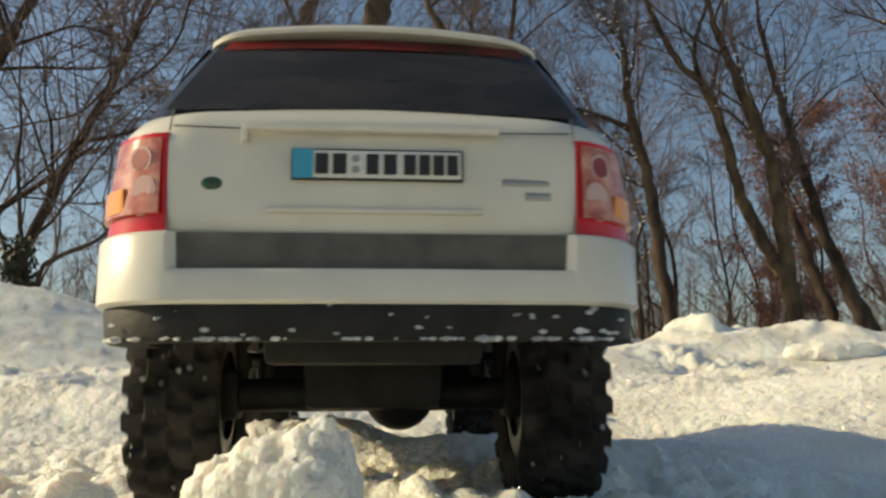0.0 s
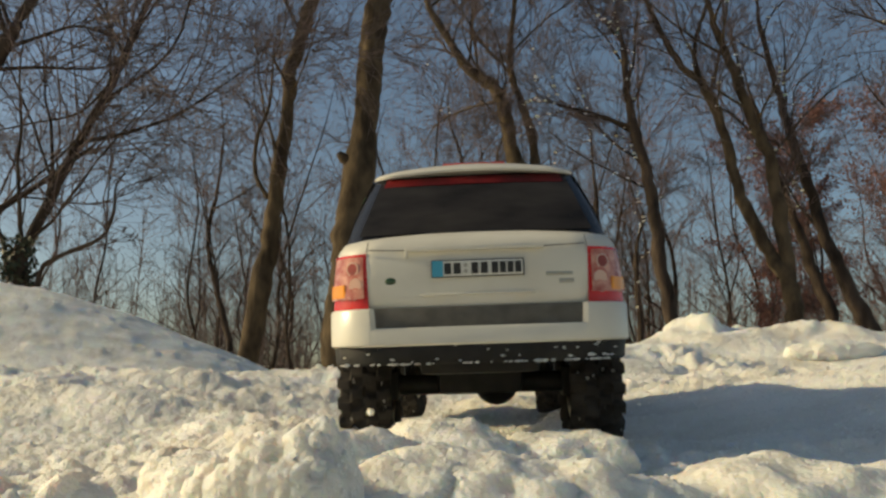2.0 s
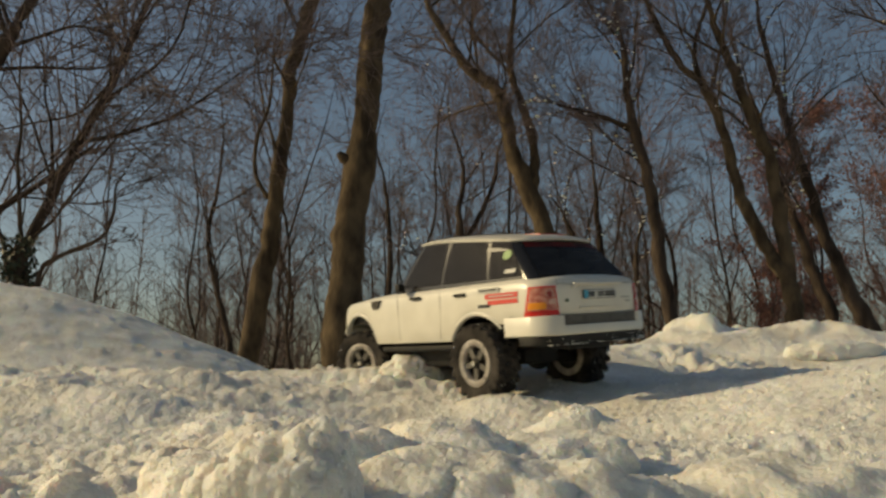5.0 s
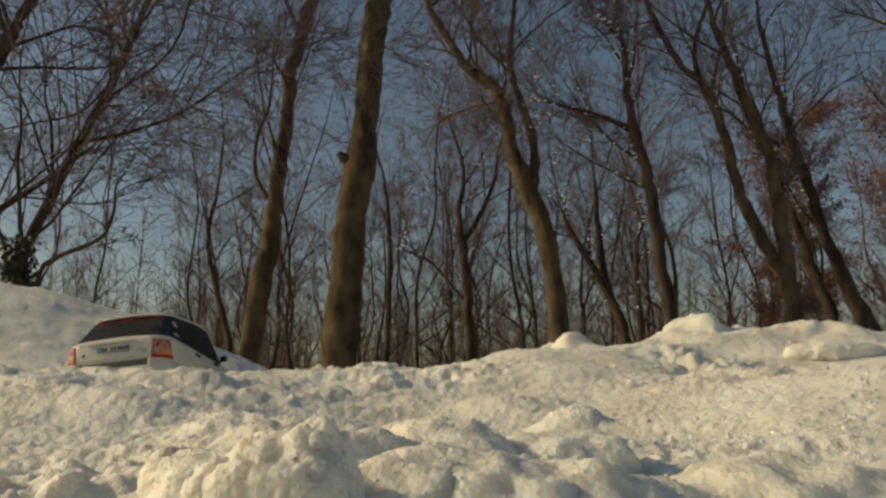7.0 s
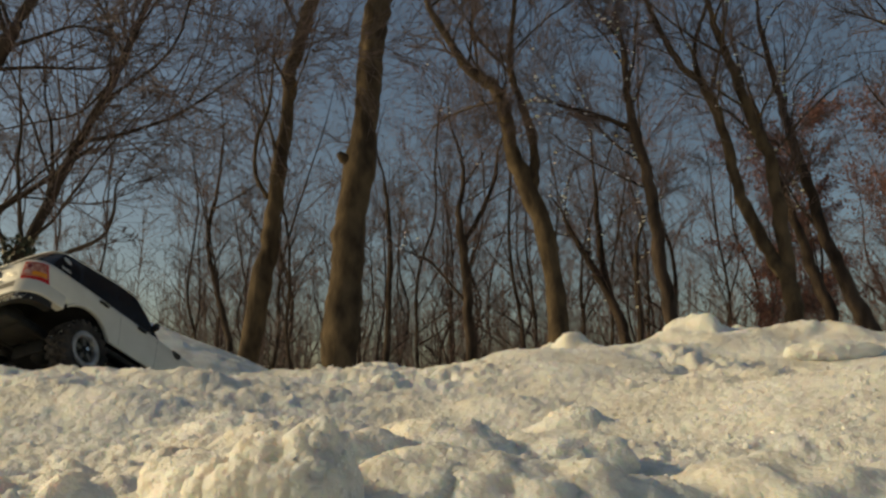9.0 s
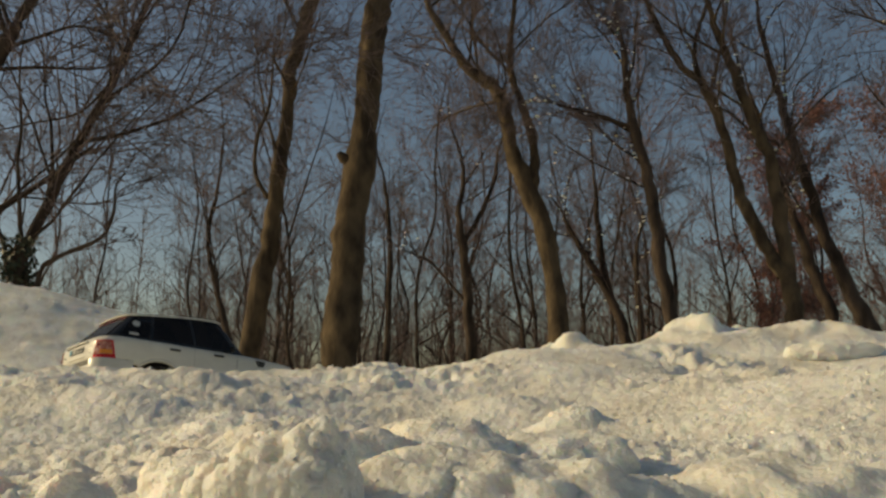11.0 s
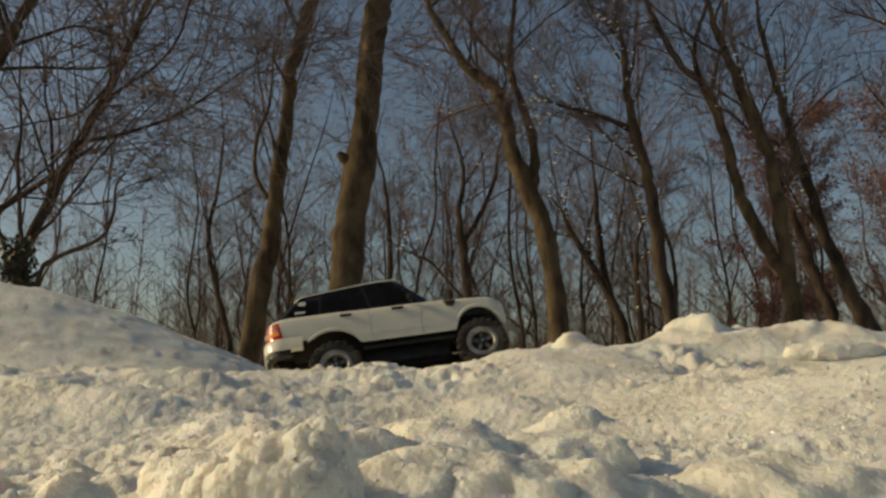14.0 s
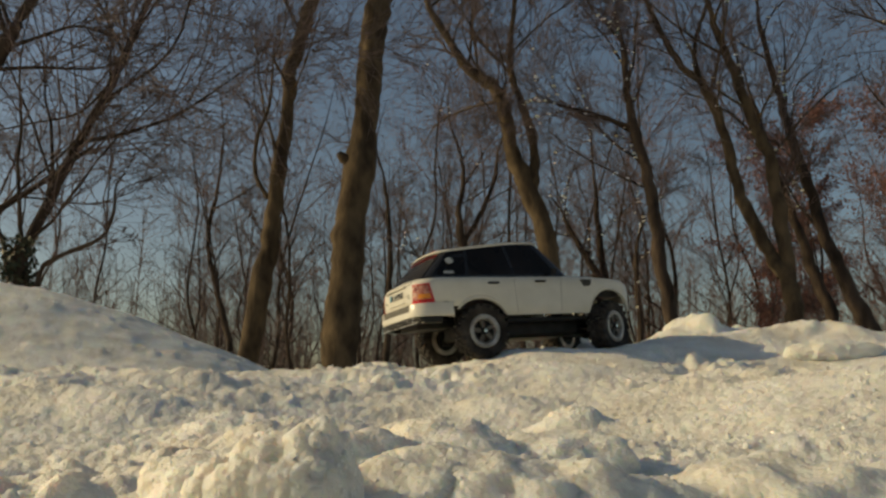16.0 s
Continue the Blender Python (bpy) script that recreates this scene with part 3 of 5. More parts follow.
def leafy_tree(seed, tall, wide, at):
    rng = random.Random(seed)
    stem, x, y = [], 0.0, 0.0
    for k in range(6):
        stem.append((x, y, tall * 0.96 * k / 5, 0.01 + 0.010 * tall * (1 - k / 5.2)))
        x, y = x + rng.uniform(-0.03, 0.03) * tall, y + rng.uniform(-0.03, 0.03) * tall
    root = tree([stem], seed, "young beech with withered red-brown leaves", BARK_DARK, TWIG_RED, 16, wide, 0.15, group="beeches with withered leaves", dense=1.5, fine=0.005, depth=1)
    verts, faces = [], []
    crown = [o for o in root.children if o.name.startswith("twig_crown")][0].data
    spots = [v.co.copy() for v in crown.vertices]
    for _ in range(6500):
        c = rng.choice(spots) + Vector((rng.gauss(0, 0.10), rng.gauss(0, 0.10), rng.gauss(-0.03, 0.10)))
        e = Euler((rng.uniform(0, 6.3), rng.uniform(0, 6.3), rng.uniform(0, 6.3))).to_matrix()
        a = rng.uniform(0.036, 0.066)
        i = len(verts)
        verts += [c + e @ Vector(q) * a for q in ((-1, 0, 0), (0, -0.55, 0.15), (1, 0, 0), (0, 0.55, 0.15))]
        faces += [(i, i + 1, i + 2), (i, i + 2, i + 3)]
    mesh_object("leaves", verts, faces, LEAF, root, smooth=False)["kind"] = "stuff"
    root.matrix_basis = Matrix.Translation(at)


leafy_tree(71, 8.2, 1.5, (13.3, 26.5, -0.1))
leafy_tree(72, 6.5, 2.0, (10.8, 26.0, -0.1))
leafy_tree(73, 7.2, 2.2, (14.6, 24.5, -0.1))
leafy_tree(74, 5.5, 2.0, (12.4, 28.0, -0.1))


def ivy_stump():
    """A broken trunk thick with ivy on the bank's shoulder."""
    rng = random.Random(44)
    root = tagged(empty("ivy_stump", pose(-5.78, 10.6, 0.0)), "broken tree stump overgrown with dark ivy", "stump")
    v, f = [], []
    tube(v, f, [Vector((0, 0, -0.2)), Vector((0.01, 0, 0.9)), Vector((0.03, 0, 1.7)), Vector((0.02, 0, 1.98))], [0.16, 0.13, 0.12, 0.07], 12)
    mesh_object("trunk", v, f, BARK_DARK, root)
    verts, faces = [], []
    for _ in range(900):
        z = rng.uniform(0.6, 2.1)
        a, r = rng.uniform(0, 6.283), rng.uniform(0.10, 0.23) * (1.1 - 0.2 * abs(z - 1.5))
        c = Vector((math.cos(a) * r + 0.02, math.sin(a) * r, z))
        e = Euler((rng.uniform(0, 6.3), rng.uniform(0, 6.3), rng.uniform(0, 6.3))).to_matrix()
        i, k = len(verts), rng.uniform(0.025, 0.05)
        verts += [c + e @ Vector(q) * k for q in ((-1, 0, 0), (0, -0.7, 0.12), (1, 0, 0), (0, 0.7, 0.12))]
        faces += [(i, i + 1, i + 2), (i, i + 2, i + 3)]
    ivy = worn(material("ivy_leaf", (0.02, 0.03, 0.015), 0.6), 6.0, (0.012, 0.018, 0.010), (0.04, 0.05, 0.026))
    mesh_object("ivy", verts, faces, ivy, root, smooth=False)["kind"] = "stuff"


ivy_stump()

# ---------------------------------------------------------------- the model car
PAINT = worn(material("cream_white_paint", (0.74, 0.72, 0.66), 0.32), 30, (0.59, 0.565, 0.49), (0.66, 0.635, 0.555))
PAINT.node_tree.nodes["Principled BSDF"].inputs["Coat Weight"].default_value = 0.25
GLASS_DARK = worn(material("tinted_glass", (0.016, 0.013, 0.012), 0.12, 0, 0.4), 14, (0.012, 0.010, 0.009), (0.024, 0.019, 0.017))
# tinted glass whose paler streaks stand in for reflected snow and trees
GLASS_REAR = worn(material("rear_glass_reflection", (0.05, 0.045, 0.04), 0.22), 18, (0.022, 0.019, 0.017), (0.075, 0.066, 0.058), stretch=(1, 1, 3))
PILLAR = material("black_pillar", (0.015, 0.015, 0.016), 0.25)
PLASTIC = worn(material("black_plastic", (0.012, 0.012, 0.012), 0.6, 0, 0.3), 60, (0.006, 0.006, 0.006), (0.020, 0.019, 0.018), 0.3, 300)
STEP = worn(material("grey_step_plate", (0.09, 0.085, 0.075), 0.7), 90, (0.07, 0.066, 0.058), (0.12, 0.112, 0.098), 0.3, 500)
RUBBER = worn(material("tyre_rubber", (0.022, 0.02, 0.019), 0.9, 0, 0.25), 45, (0.014, 0.012, 0.011), (0.060, 0.052, 0.046), 0.4, 250)
RIM = worn(material("grey_rim", (0.30, 0.29, 0.27), 0.4, 0.6), 60, (0.24, 0.22, 0.20), (0.46, 0.43, 0.40))
METAL = material("bright_metal", (0.6, 0.58, 0.55), 0.25, 1.0)
CHROME_DULL = material("dull_chrome", (0.36, 0.35, 0.31), 0.35, 0.8)
RED = material("red_lens", (0.55, 0.012, 0.012), 0.12)
RED_DEEP = worn(material("deep_red_lens", (0.3, 0.02, 0.02), 0.3), 25, (0.10, 0.008, 0.008), (0.42, 0.03, 0.025))
CLEAR = worn(material("pale_lens", (0.62, 0.36, 0.30), 0.1), 160, (0.36, 0.085, 0.06), (0.60, 0.30, 0.22))
AMBER = material("amber_lens", (0.75, 0.26, 0.03), 0.12)
LAMP_WHITE = material("silver_reflector", (0.58, 0.36, 0.30), 0.12, 0.2)
PLATE_WHITE = material("plate_white", (0.62, 0.62, 0.58), 0.4)
PLATE_BLUE = material("plate_blue", (0.03, 0.30, 0.45), 0.4)
INK = material("black_ink", (0.012, 0.012, 0.012), 0.5)
GREEN = material("green_badge", (0.02, 0.06, 0.03), 0.3)
STICKER_RED = material("red_sticker", (0.6, 0.05, 0.04), 0.4)
STICKER_PALE = material("pale_sticker", (0.45, 0.45, 0.42), 0.5)
STICKER_GREEN = material("green_sticker", (0.22, 0.36, 0.14), 0.5)


def box(bm, size, at, turn=(0, 0, 0), bevel=0.0):
    m = pose(*at, *turn) @ Matrix.Diagonal((*size, 1))
    got = bmesh.ops.create_cube(bm, size=1, matrix=m)
    if bevel:
        edges = list({e for v in got["verts"] for e in v.link_edges})
        bmesh.ops.bevel(bm, geom=edges, offset=bevel, segments=2, affect="EDGES", profile=0.6)


def rod(bm, a, b, r, sides=12, r2=None):
    a, b = Vector(a), Vector(b)
    m = Matrix.Translation((a + b) / 2) @ (b - a).to_track_quat("Z", "Y").to_matrix().to_4x4()
    bmesh.ops.create_cone(bm, cap_ends=True, segments=sides, radius1=r, radius2=r if r2 is None else r2, depth=(b - a).length, matrix=m)


def loft(bm, loops, closed=True, cap_first=False, cap_last=False):
    rows = [[bm.verts.new(p) for p in loop] for loop in loops]
    n = len(rows[0])
    for a, b in zip(rows, rows[1:]):
        for k in range(n if closed else n - 1):
            j = (k + 1) % n
            bm.faces.new((a[k], a[j], b[j], b[k]))
    if cap_first:
        bm.faces.new(rows[0])
    if cap_last:
        bm.faces.new(rows[-1])
    return rows


def plan(hw, yr, yf, cr, cf, bow=0.004, sides=84):
    """Half the car's outline from above, from the middle of the tail round to the middle of the nose."""
    pts = []
    for k in range(13):
        x = (hw - cr) * k / 12
        pts.append((x, yr + bow * (x / hw) ** 2))
    y0 = pts[-1][1]
    for k in range(1, 19):
        a = math.pi / 2 * k / 18
        pts.append((hw - cr + cr * math.sin(a), y0 + cr * (1 - math.cos(a))))
    y1, y2 = y0 + cr, yf - cf
    for k in range(1, sides):
        pts.append((hw, y1 + (y2 - y1) * k / sides))
    for k in range(0, 8):
        a = math.pi / 2 * k / 7
        pts.append((hw - cf + cf * math.cos(a), y2 + cf * math.sin(a)))
    for k in range(1, 7):
        pts.append(((hw - cf) * (1 - k / 6), yf + 0.003 * k / 6))
    return pts


def both(half):
    """Close a half outline into a whole one."""
    return half + [(-x, y) for x, y in reversed(half[1:-1])]


# wheel arches: middle along the car, its height, half width, rise
ARCHES = ((0.0, 0.001, 0.0575, 0.0575), (0.2765, 0.018, 0.0450, 0.0530))


def body_floor(x, y):
    z = 0.049 if y < -0.055 else (0.046 if y > 0.325 else 0.028)
    if -0.055 <= y < 0.06:
        z = 0.028 if y > 0 else 0.046
    for yc, zc, wide, tall in ARCHES:
        if abs(y - yc) < wide:
            z = max(z, zc + tall * math.sqrt(1 - ((y - yc) / wide) ** 2))
    return z


def body_top(y):
    if y < 0.17:
        return 0.0985 - 0.05 * max(0, -0.07 - y)
    return 0.0985 - 0.0105 * ((y - 0.17) / 0.16) ** 1.6


def body_loop(inset, share, lift=0.0, squeeze=1.0):
    out = []
    for x, y in both(plan(0.0905 - inset, -0.1215 + inset, 0.335 - inset, 0.032, 0.03)):
        lo, hi = body_floor(x, y), body_top(y)
        out.append(Vector((x * squeeze, y, lo + (hi - lo) * share + lift)))
    return out


def build_body(car):
    bm = bmesh.new()
    loft(bm, [body_loop(0.006, 0.25), body_loop(0.005, 0.0), body_loop(0.0015, -0.01), body_loop(0.0, 0.03), body_loop(-0.0006, 0.25),
              body_loop(-0.0006, 0.5), body_loop(0.0, 0.72), body_loop(0.0016, 0.86), body_loop(0.0045, 0.955), body_loop(0.0085, 1.0),
              body_loop(0.012, 1.0, 0.0015, 0.9), body_loop(0.014, 1.0, 0.003, 0.55), body_loop(0.015, 1.0, 0.0035, 0.06)], cap_last=True)
    body = part("body", bm, PAINT, car, "cream-white painted body shell", 40)
    # flared arches
    for side in (-1, 1):
        for yc, zc, wide, tall in ARCHES:
            v, f = [], []
            pts = [Vector((side * 0.0897, yc + (wide + 0.0025) * math.cos(a), zc + (tall + 0.0022) * math.sin(a))) for a in np.linspace(0.50, math.pi - (0.72 if yc < 0.1 else 0.30), 22)]
            tube(v, f, pts, [0.0016 + 0.0022 * math.sin(math.pi * k / 21) for k in range(22)], 8)
            mesh_object("arch_flare", v, f, PAINT, body)
    # seams beside the tail lamps, doors and tailgate
    seams = [((0.0672, -0.1192, 0.0870), (0.0660, -0.1200, 0.0935)), ((-0.0672, -0.1192, 0.0870), (-0.0660, -0.1200, 0.0935)),
             ((-0.066, -0.1195, 0.0885), (-0.043, -0.1212, 0.0875)), ((0.040, -0.1213, 0.0875), (0.066, -0.1195, 0.0885))]
    for s in (-1, 1):
        seams += [((s * 0.0911, 0.074, 0.032), (s * 0.0908, 0.072, 0.093)), ((s * 0.0911, 0.168, 0.032), (s * 0.0908, 0.172, 0.093)),
                  ((s * 0.0911, -0.062, 0.0535), (s * 0.0898, -0.088, 0.0535))]
    for a, b in seams:
        bm = bmesh.new()
        rod(bm, a, b, 0.00028, 6)
        part("seam", bm, STEP, body)
    # raised trim over the plate and the hollow round it
    bm = bmesh.new()
    box(bm, (0.084, 0.004, 0.0032), (-0.001, -0.1228, 0.0878), (0, 0, 0), 0.001)
    box(bm, (0.0022, 0.0035, 0.006), (-0.0425, -0.1224, 0.0855), (0, 0, 0), 0.0008)
    part("tailgate_trim", bm, PAINT, body)
    bm = bmesh.new()
    box(bm, (0.070, 0.003, 0.0016), (0, -0.1222, 0.0600), (0, 0, 0), 0.0007)
    part("tailgate_crease", bm, PAINT, body)
    return body


def build_bumper(car):
    half = [p for p in plan(0.0940, -0.1285, 0.335, 0.034, 0.03) if p[1] < -0.052]
    x_step = 0.0655
    cut = []
    for p, q in zip(half, half[1:] + [None]):
        cut.append((*p, 0.0405 if p[0] < x_step else 0.0525))
        if q and p[0] < x_step <= q[0]:
            y = p[1] + (q[1] - p[1]) * (x_step - p[0]) / (q[0] - p[0])
            cut += [(x_step - 0.0008, y, 0.0405), (x_step, y, 0.0525)]
    line = [(-x, y, z) for x, y, z in reversed(cut[1:])] + cut

    def row(scale, rise, share):
        return [Vector((x * scale, -0.052 + (y + 0.052) * scale, (0.0295 + (z - 0.0295) * share) + rise)) for x, y, z in line]
    bm = bmesh.new()
    loft(bm, [row(0.86, 0.0, 0.0), row(0.985, 0.0, 0.0), row(1.0, 0.0012, 0.0), row(1.0, -0.0016, 1.0), row(0.988, 0.0, 1.0), row(0.84, 0.0, 1.0)], closed=False)
    bumper = part("rear_bumper", bm, PAINT, car, "cream-white bumper with a recessed step", 40)
    bm = bmesh.new()
    box(bm, (0.1315, 0.006, 0.0130), (0, -0.1203, 0.0462), (0, 0, 0), 0.0006)
    part("step_plate", bm, STEP, bumper, "dull grey recessed plate")
    low = [p for p in plan(0.0922, -0.1265, 0.335, 0.034, 0.03) if p[1] < -0.075]
    low = [(-x, y) for x, y in reversed(low[1:])] + low
    bm = bmesh.new()
    loft(bm, [[Vector((x * k, -0.06 + (y + 0.06) * k, z)) for x, y in low]
              for k, z in ((0.86, 0.0295), (0.995, 0.0297), (1.0, 0.0285), (0.99, 0.0195), (0.975, 0.0182), (0.85, 0.0182))], closed=False)
    part("valance", bm, PLASTIC, bumper, "black plastic lower edge")
    # packed snow along the lower edge
    rng = random.Random(11)
    bm = bmesh.new()
    for k in range(110):
        x = max(-0.088, min(0.088, rng.choice((-0.07, -0.045, -0.01, 0.02, 0.05, 0.075)) + rng.gauss(0, 0.011)))
        y = -0.1250 + 0.004 * (x / 0.095) ** 2 + (max(0, abs(x) - 0.062) ** 2) * 14
        z = 0.0188 if k < 74 else rng.uniform(0.019, 0.031)
        r = rng.uniform(0.0004, 0.0011) * (1.4 if rng.random() < 0.1 else 1)
        bmesh.ops.create_icosphere(bm, subdivisions=1, radius=r, matrix=pose(x, y - 0.0006, z) @ Matrix.Diagonal((1.7, 1, 0.9, 1)))
    part("snow_crust", bm, SNOW, bumper, "crumbs of snow stuck to the edge")["kind"] = "stuff"


def shell_strip(bm, low, high, out, side, taper=0.0, steps=24):
    """A strip round the corner of the body; low and high are its height, inner end across and outer end along the car."""
    line = plan(0.0905 + out, -0.1215 - out, 0.335, 0.032, 0.03)

    def edge(z, x_in, y_out, draw):
        run = [p for p in line if p[0] >= x_in and p[1] <= y_out]
        way = np.concatenate([[0], np.cumsum([math.dist(p, q) for p, q in zip(run, run[1:])])])
        at = np.linspace(0, way[-1], steps)
        xs, ys = np.interp(at, way, [p[0] for p in run]), np.interp(at, way, [p[1] for p in run])
        xs[0], ys[-1] = x_in, y_out
        return [Vector((side * (x - draw), y + draw, z)) for x, y in zip(xs, ys)]

    def shrink(v):
        return Vector((v.x - side * 0.004, v.y + 0.004, v.z))
    lo, hi = edge(*low, 0.0), edge(*high, taper)
    loft(bm, [[shrink(v) for v in lo], lo, hi, [shrink(v) for v in hi]], closed=False)


def build_lamp(car, side):
    bm = bmesh.new()
    shell_strip(bm, (0.0520, 0.0664, -0.0888), (0.0865, 0.0694, -0.0975), 0.0022, side, 0.0016)
    lamp = part("tail_lamp", bm, RED, car, "red tail lamp with a pale lens and amber flasher")
    bm = bmesh.new()
    shell_strip(bm, (0.0590, 0.0690, -0.0945), (0.0848, 0.0716, -0.1005), 0.0030, side, 0.0020)
    part("clear_lens", bm, CLEAR, lamp, "pale ribbed lens")
    bm = bmesh.new()
    shell_strip(bm, (0.0600, 0.0815, -0.0960), (0.0680, 0.0818, -0.0975), 0.0031, side)
    part("amber_lens", bm, AMBER, lamp, "amber flasher lens")
    rim_line = plan(0.0905 + 0.0030, -0.1215 - 0.0030, 0.335, 0.032, 0.03)
    for z, want, mat in ((0.0775, 0.0770, RED_DEEP), (0.0672, 0.0750, LAMP_WHITE)):
        k = min(range(1, 40), key=lambda i: abs(rim_line[i][0] - want))
        (x0, y0), (x1, y1) = rim_line[k - 1], rim_line[k + 1]
        out = Vector(((y1 - y0) * side, -(x1 - x0), 0)).normalized()
        at = Vector((side * rim_line[k][0], rim_line[k][1], z)) - out * (0.0004 + 0.075 * (z - 0.059))
        bm = bmesh.new()
        rod(bm, at - out * 0.002, at + out * 0.00025, 0.0040, 18, 0.0036)
        part("reflector", bm, mat, lamp, "round reflector bowl")
        bm = bmesh.new()
        rod(bm, at - out * 0.002, at + out * 0.0001, 0.0046, 20)
        part("reflector_ring", bm, LAMP_WHITE, lamp, "bright ring round the reflector")
    bm = bmesh.new()
    rod(bm, (side * 0.0745, -0.1165, 0.0605), (side * 0.0755, -0.1185, 0.0605), 0.0022, 10)
    part("reversing_lens", bm, LAMP_WHITE, lamp)


def roof_z(y):
    return 0.1680 - 0.186 * max(0.0, 0.10 - y) ** 1.3 - 1.0 * max(0.0, y - 0.115) ** 2


def build_cabin(car):
    base = both(plan(0.0840, -0.1095, 0.207, 0.020, 0.03, 0.006))
    top = both(plan(0.0685, -0.0600, 0.140, 0.020, 0.02, 0.006))
    loops = []
    for k, bulge in ((0.0, 0), (0.35, 0.0016), (0.7, 0.0015), (1.0, 0)):
        loop = []
        for (x0, y0), (x1, y1) in zip(base, top):
            x, y = x0 + (x1 - x0) * k, y0 + (y1 - y0) * k
            z0, z1 = 0.096, roof_z(y1) - 0.003
            loop.append(Vector((x + math.copysign(bulge, x) * (abs(x) > 0.03), y, z0 + (z1 - z0) * k)))
        loops.append(loop)
    bm = bmesh.new()
    loft(bm, loops, cap_last=True)
    cabin = part("cabin", bm, PILLAR, car, "blacked-out window band", 40)

    def point(side, y0, y1, k):
        """A point on the cabin's side: y0 along the belt, y1 along the roof, k the share of the height."""
        x = 0.0840 + (0.0685 - 0.0840) * k + 0.0017 * math.sin(math.pi * min(k / 0.9, 1)) + 0.0006
        y = y0 + (y1 - y0) * k
        return Vector((side * x, y, 0.096 + (roof_z(y1) - 0.099) * k))

    def pane(name, corners, steps=6):
        bm = bmesh.new()
        (a0, a1), (b0, b1) = corners
        grid = []
        for i in range(4):
            k = 0.10 + 0.82 * i / 3
            grid.append([point(side, a0 + (b0 - a0) * j / steps, a1 + (b1 - a1) * j / steps, k) for j in range(steps + 1)])
        loft(bm, grid, closed=False)
        bmesh.ops.solidify(bm, geom=list(bm.faces), thickness=0.0005)
        return part(name, bm, GLASS_DARK, cabin)
    for side in (-1, 1):
        pane("quarter_window", ((-0.086, -0.048), (-0.022, -0.016)))
        pane("rear_door_window", ((-0.016, -0.011), (0.074, 0.062)))
        pane("front_door_window", ((0.080, 0.068), (0.172, 0.118)))
    bm = bmesh.new()
    grid = []
    for i in range(5):
        k = 0.07 + 0.80 * i / 4
        w, y = 0.0745 - 0.0130 * k, -0.1112 + 0.0490 * k
        grid.append([Vector((w * s, y + 0.0055 * s * s, 0.096 + (roof_z(-0.060) - 0.099) * k)) for s in np.linspace(-1, 1, 13)])
    loft(bm, grid, closed=False)
    bmesh.ops.solidify(bm, geom=list(bm.faces), thickness=0.0005)
    part("rear_window", bm, GLASS_REAR, cabin, "dark tinted rear window")
    bm = bmesh.new()
    grid = []
    for k in (0.80, 0.92):
        w, y = 0.0715 - 0.0130 * k, -0.1120 + 0.0490 * k
        grid.append([Vector((w * s, y + 0.0055 * s * s, 0.096 + (roof_z(-0.060) - 0.099) * k)) for s in np.linspace(-1, 1, 13)])
    loft(bm, grid, closed=False)
    bmesh.ops.solidify(bm, geom=list(bm.faces), thickness=0.0006)
    part("brake_light_strip", bm, RED_DEEP, cabin, "red high-level brake light strip")
    # roof
    bm = bmesh.new()
    rows = []
    for inset, lift, squeeze in ((0.003, -0.0035, 1.0), (0.0, -0.0026, 1.0), (-0.0004, -0.001, 1.0), (0.0012, 0.0006, 1.0), (0.006, 0.0020, 0.97), (0.012, 0.0032, 0.7), (0.016, 0.0038, 0.35), (0.018, 0.004, 0.04)):
        rows.append([Vector((x * squeeze, y, roof_z(y) + lift - 0.0042 * (x * squeeze / 0.07) ** 2)) for x, y in both(plan(0.0698 - inset, -0.0680 + inset, 0.146 - inset, 0.022, 0.02, 0.006))])
    loft(bm, rows, cap_first=True, cap_last=True)
    roof = part("roof", bm, PAINT, car, "cream-white roof with a tail spoiler", 50)
    bm = bmesh.new()
    box(bm, (0.044, 0.030, 0.0016), (0.001, -0.038, roof_z(-0.038) + 0.0032), (6.5, 0, 0), 0.0008)
    part("roof_panel", bm, STICKER_RED, roof, "red panel on the roof")
    # stickers on the quarter windows
    for side, z, y, size, mat in ((-1, 0.62, -0.052, 0.0075, STICKER_GREEN), (-1, 0.24, -0.058, 0.006, STICKER_PALE),
                                  (1, 0.60, -0.050, 0.0078, STICKER_PALE), (1, 0.20, -0.052, 0.006, STICKER_PALE)):
        bm = bmesh.new()
        p = point(side, y - 0.004, y + 0.004, z)
        slant = -side * 24
        shape = Matrix.Translation(p + Vector((side * 0.0007, 0, 0))) @ pose(0, 0, 0, 0, slant, 0)
        if z > 0.5:
            bmesh.ops.create_cone(bm, cap_ends=True, segments=24, radius1=1, radius2=1, depth=0.0006,
                                  matrix=shape @ pose(0, 0, 0, 0, 90, 0) @ Matrix.Diagonal((size * 0.85, size, 1, 1)))
        else:
            bmesh.ops.create_cube(bm, size=1, matrix=shape @ Matrix.Diagonal((0.0006, 0.019, 0.0055, 1)))
        part("window_sticker", bm, mat, cabin, "faded sticker")


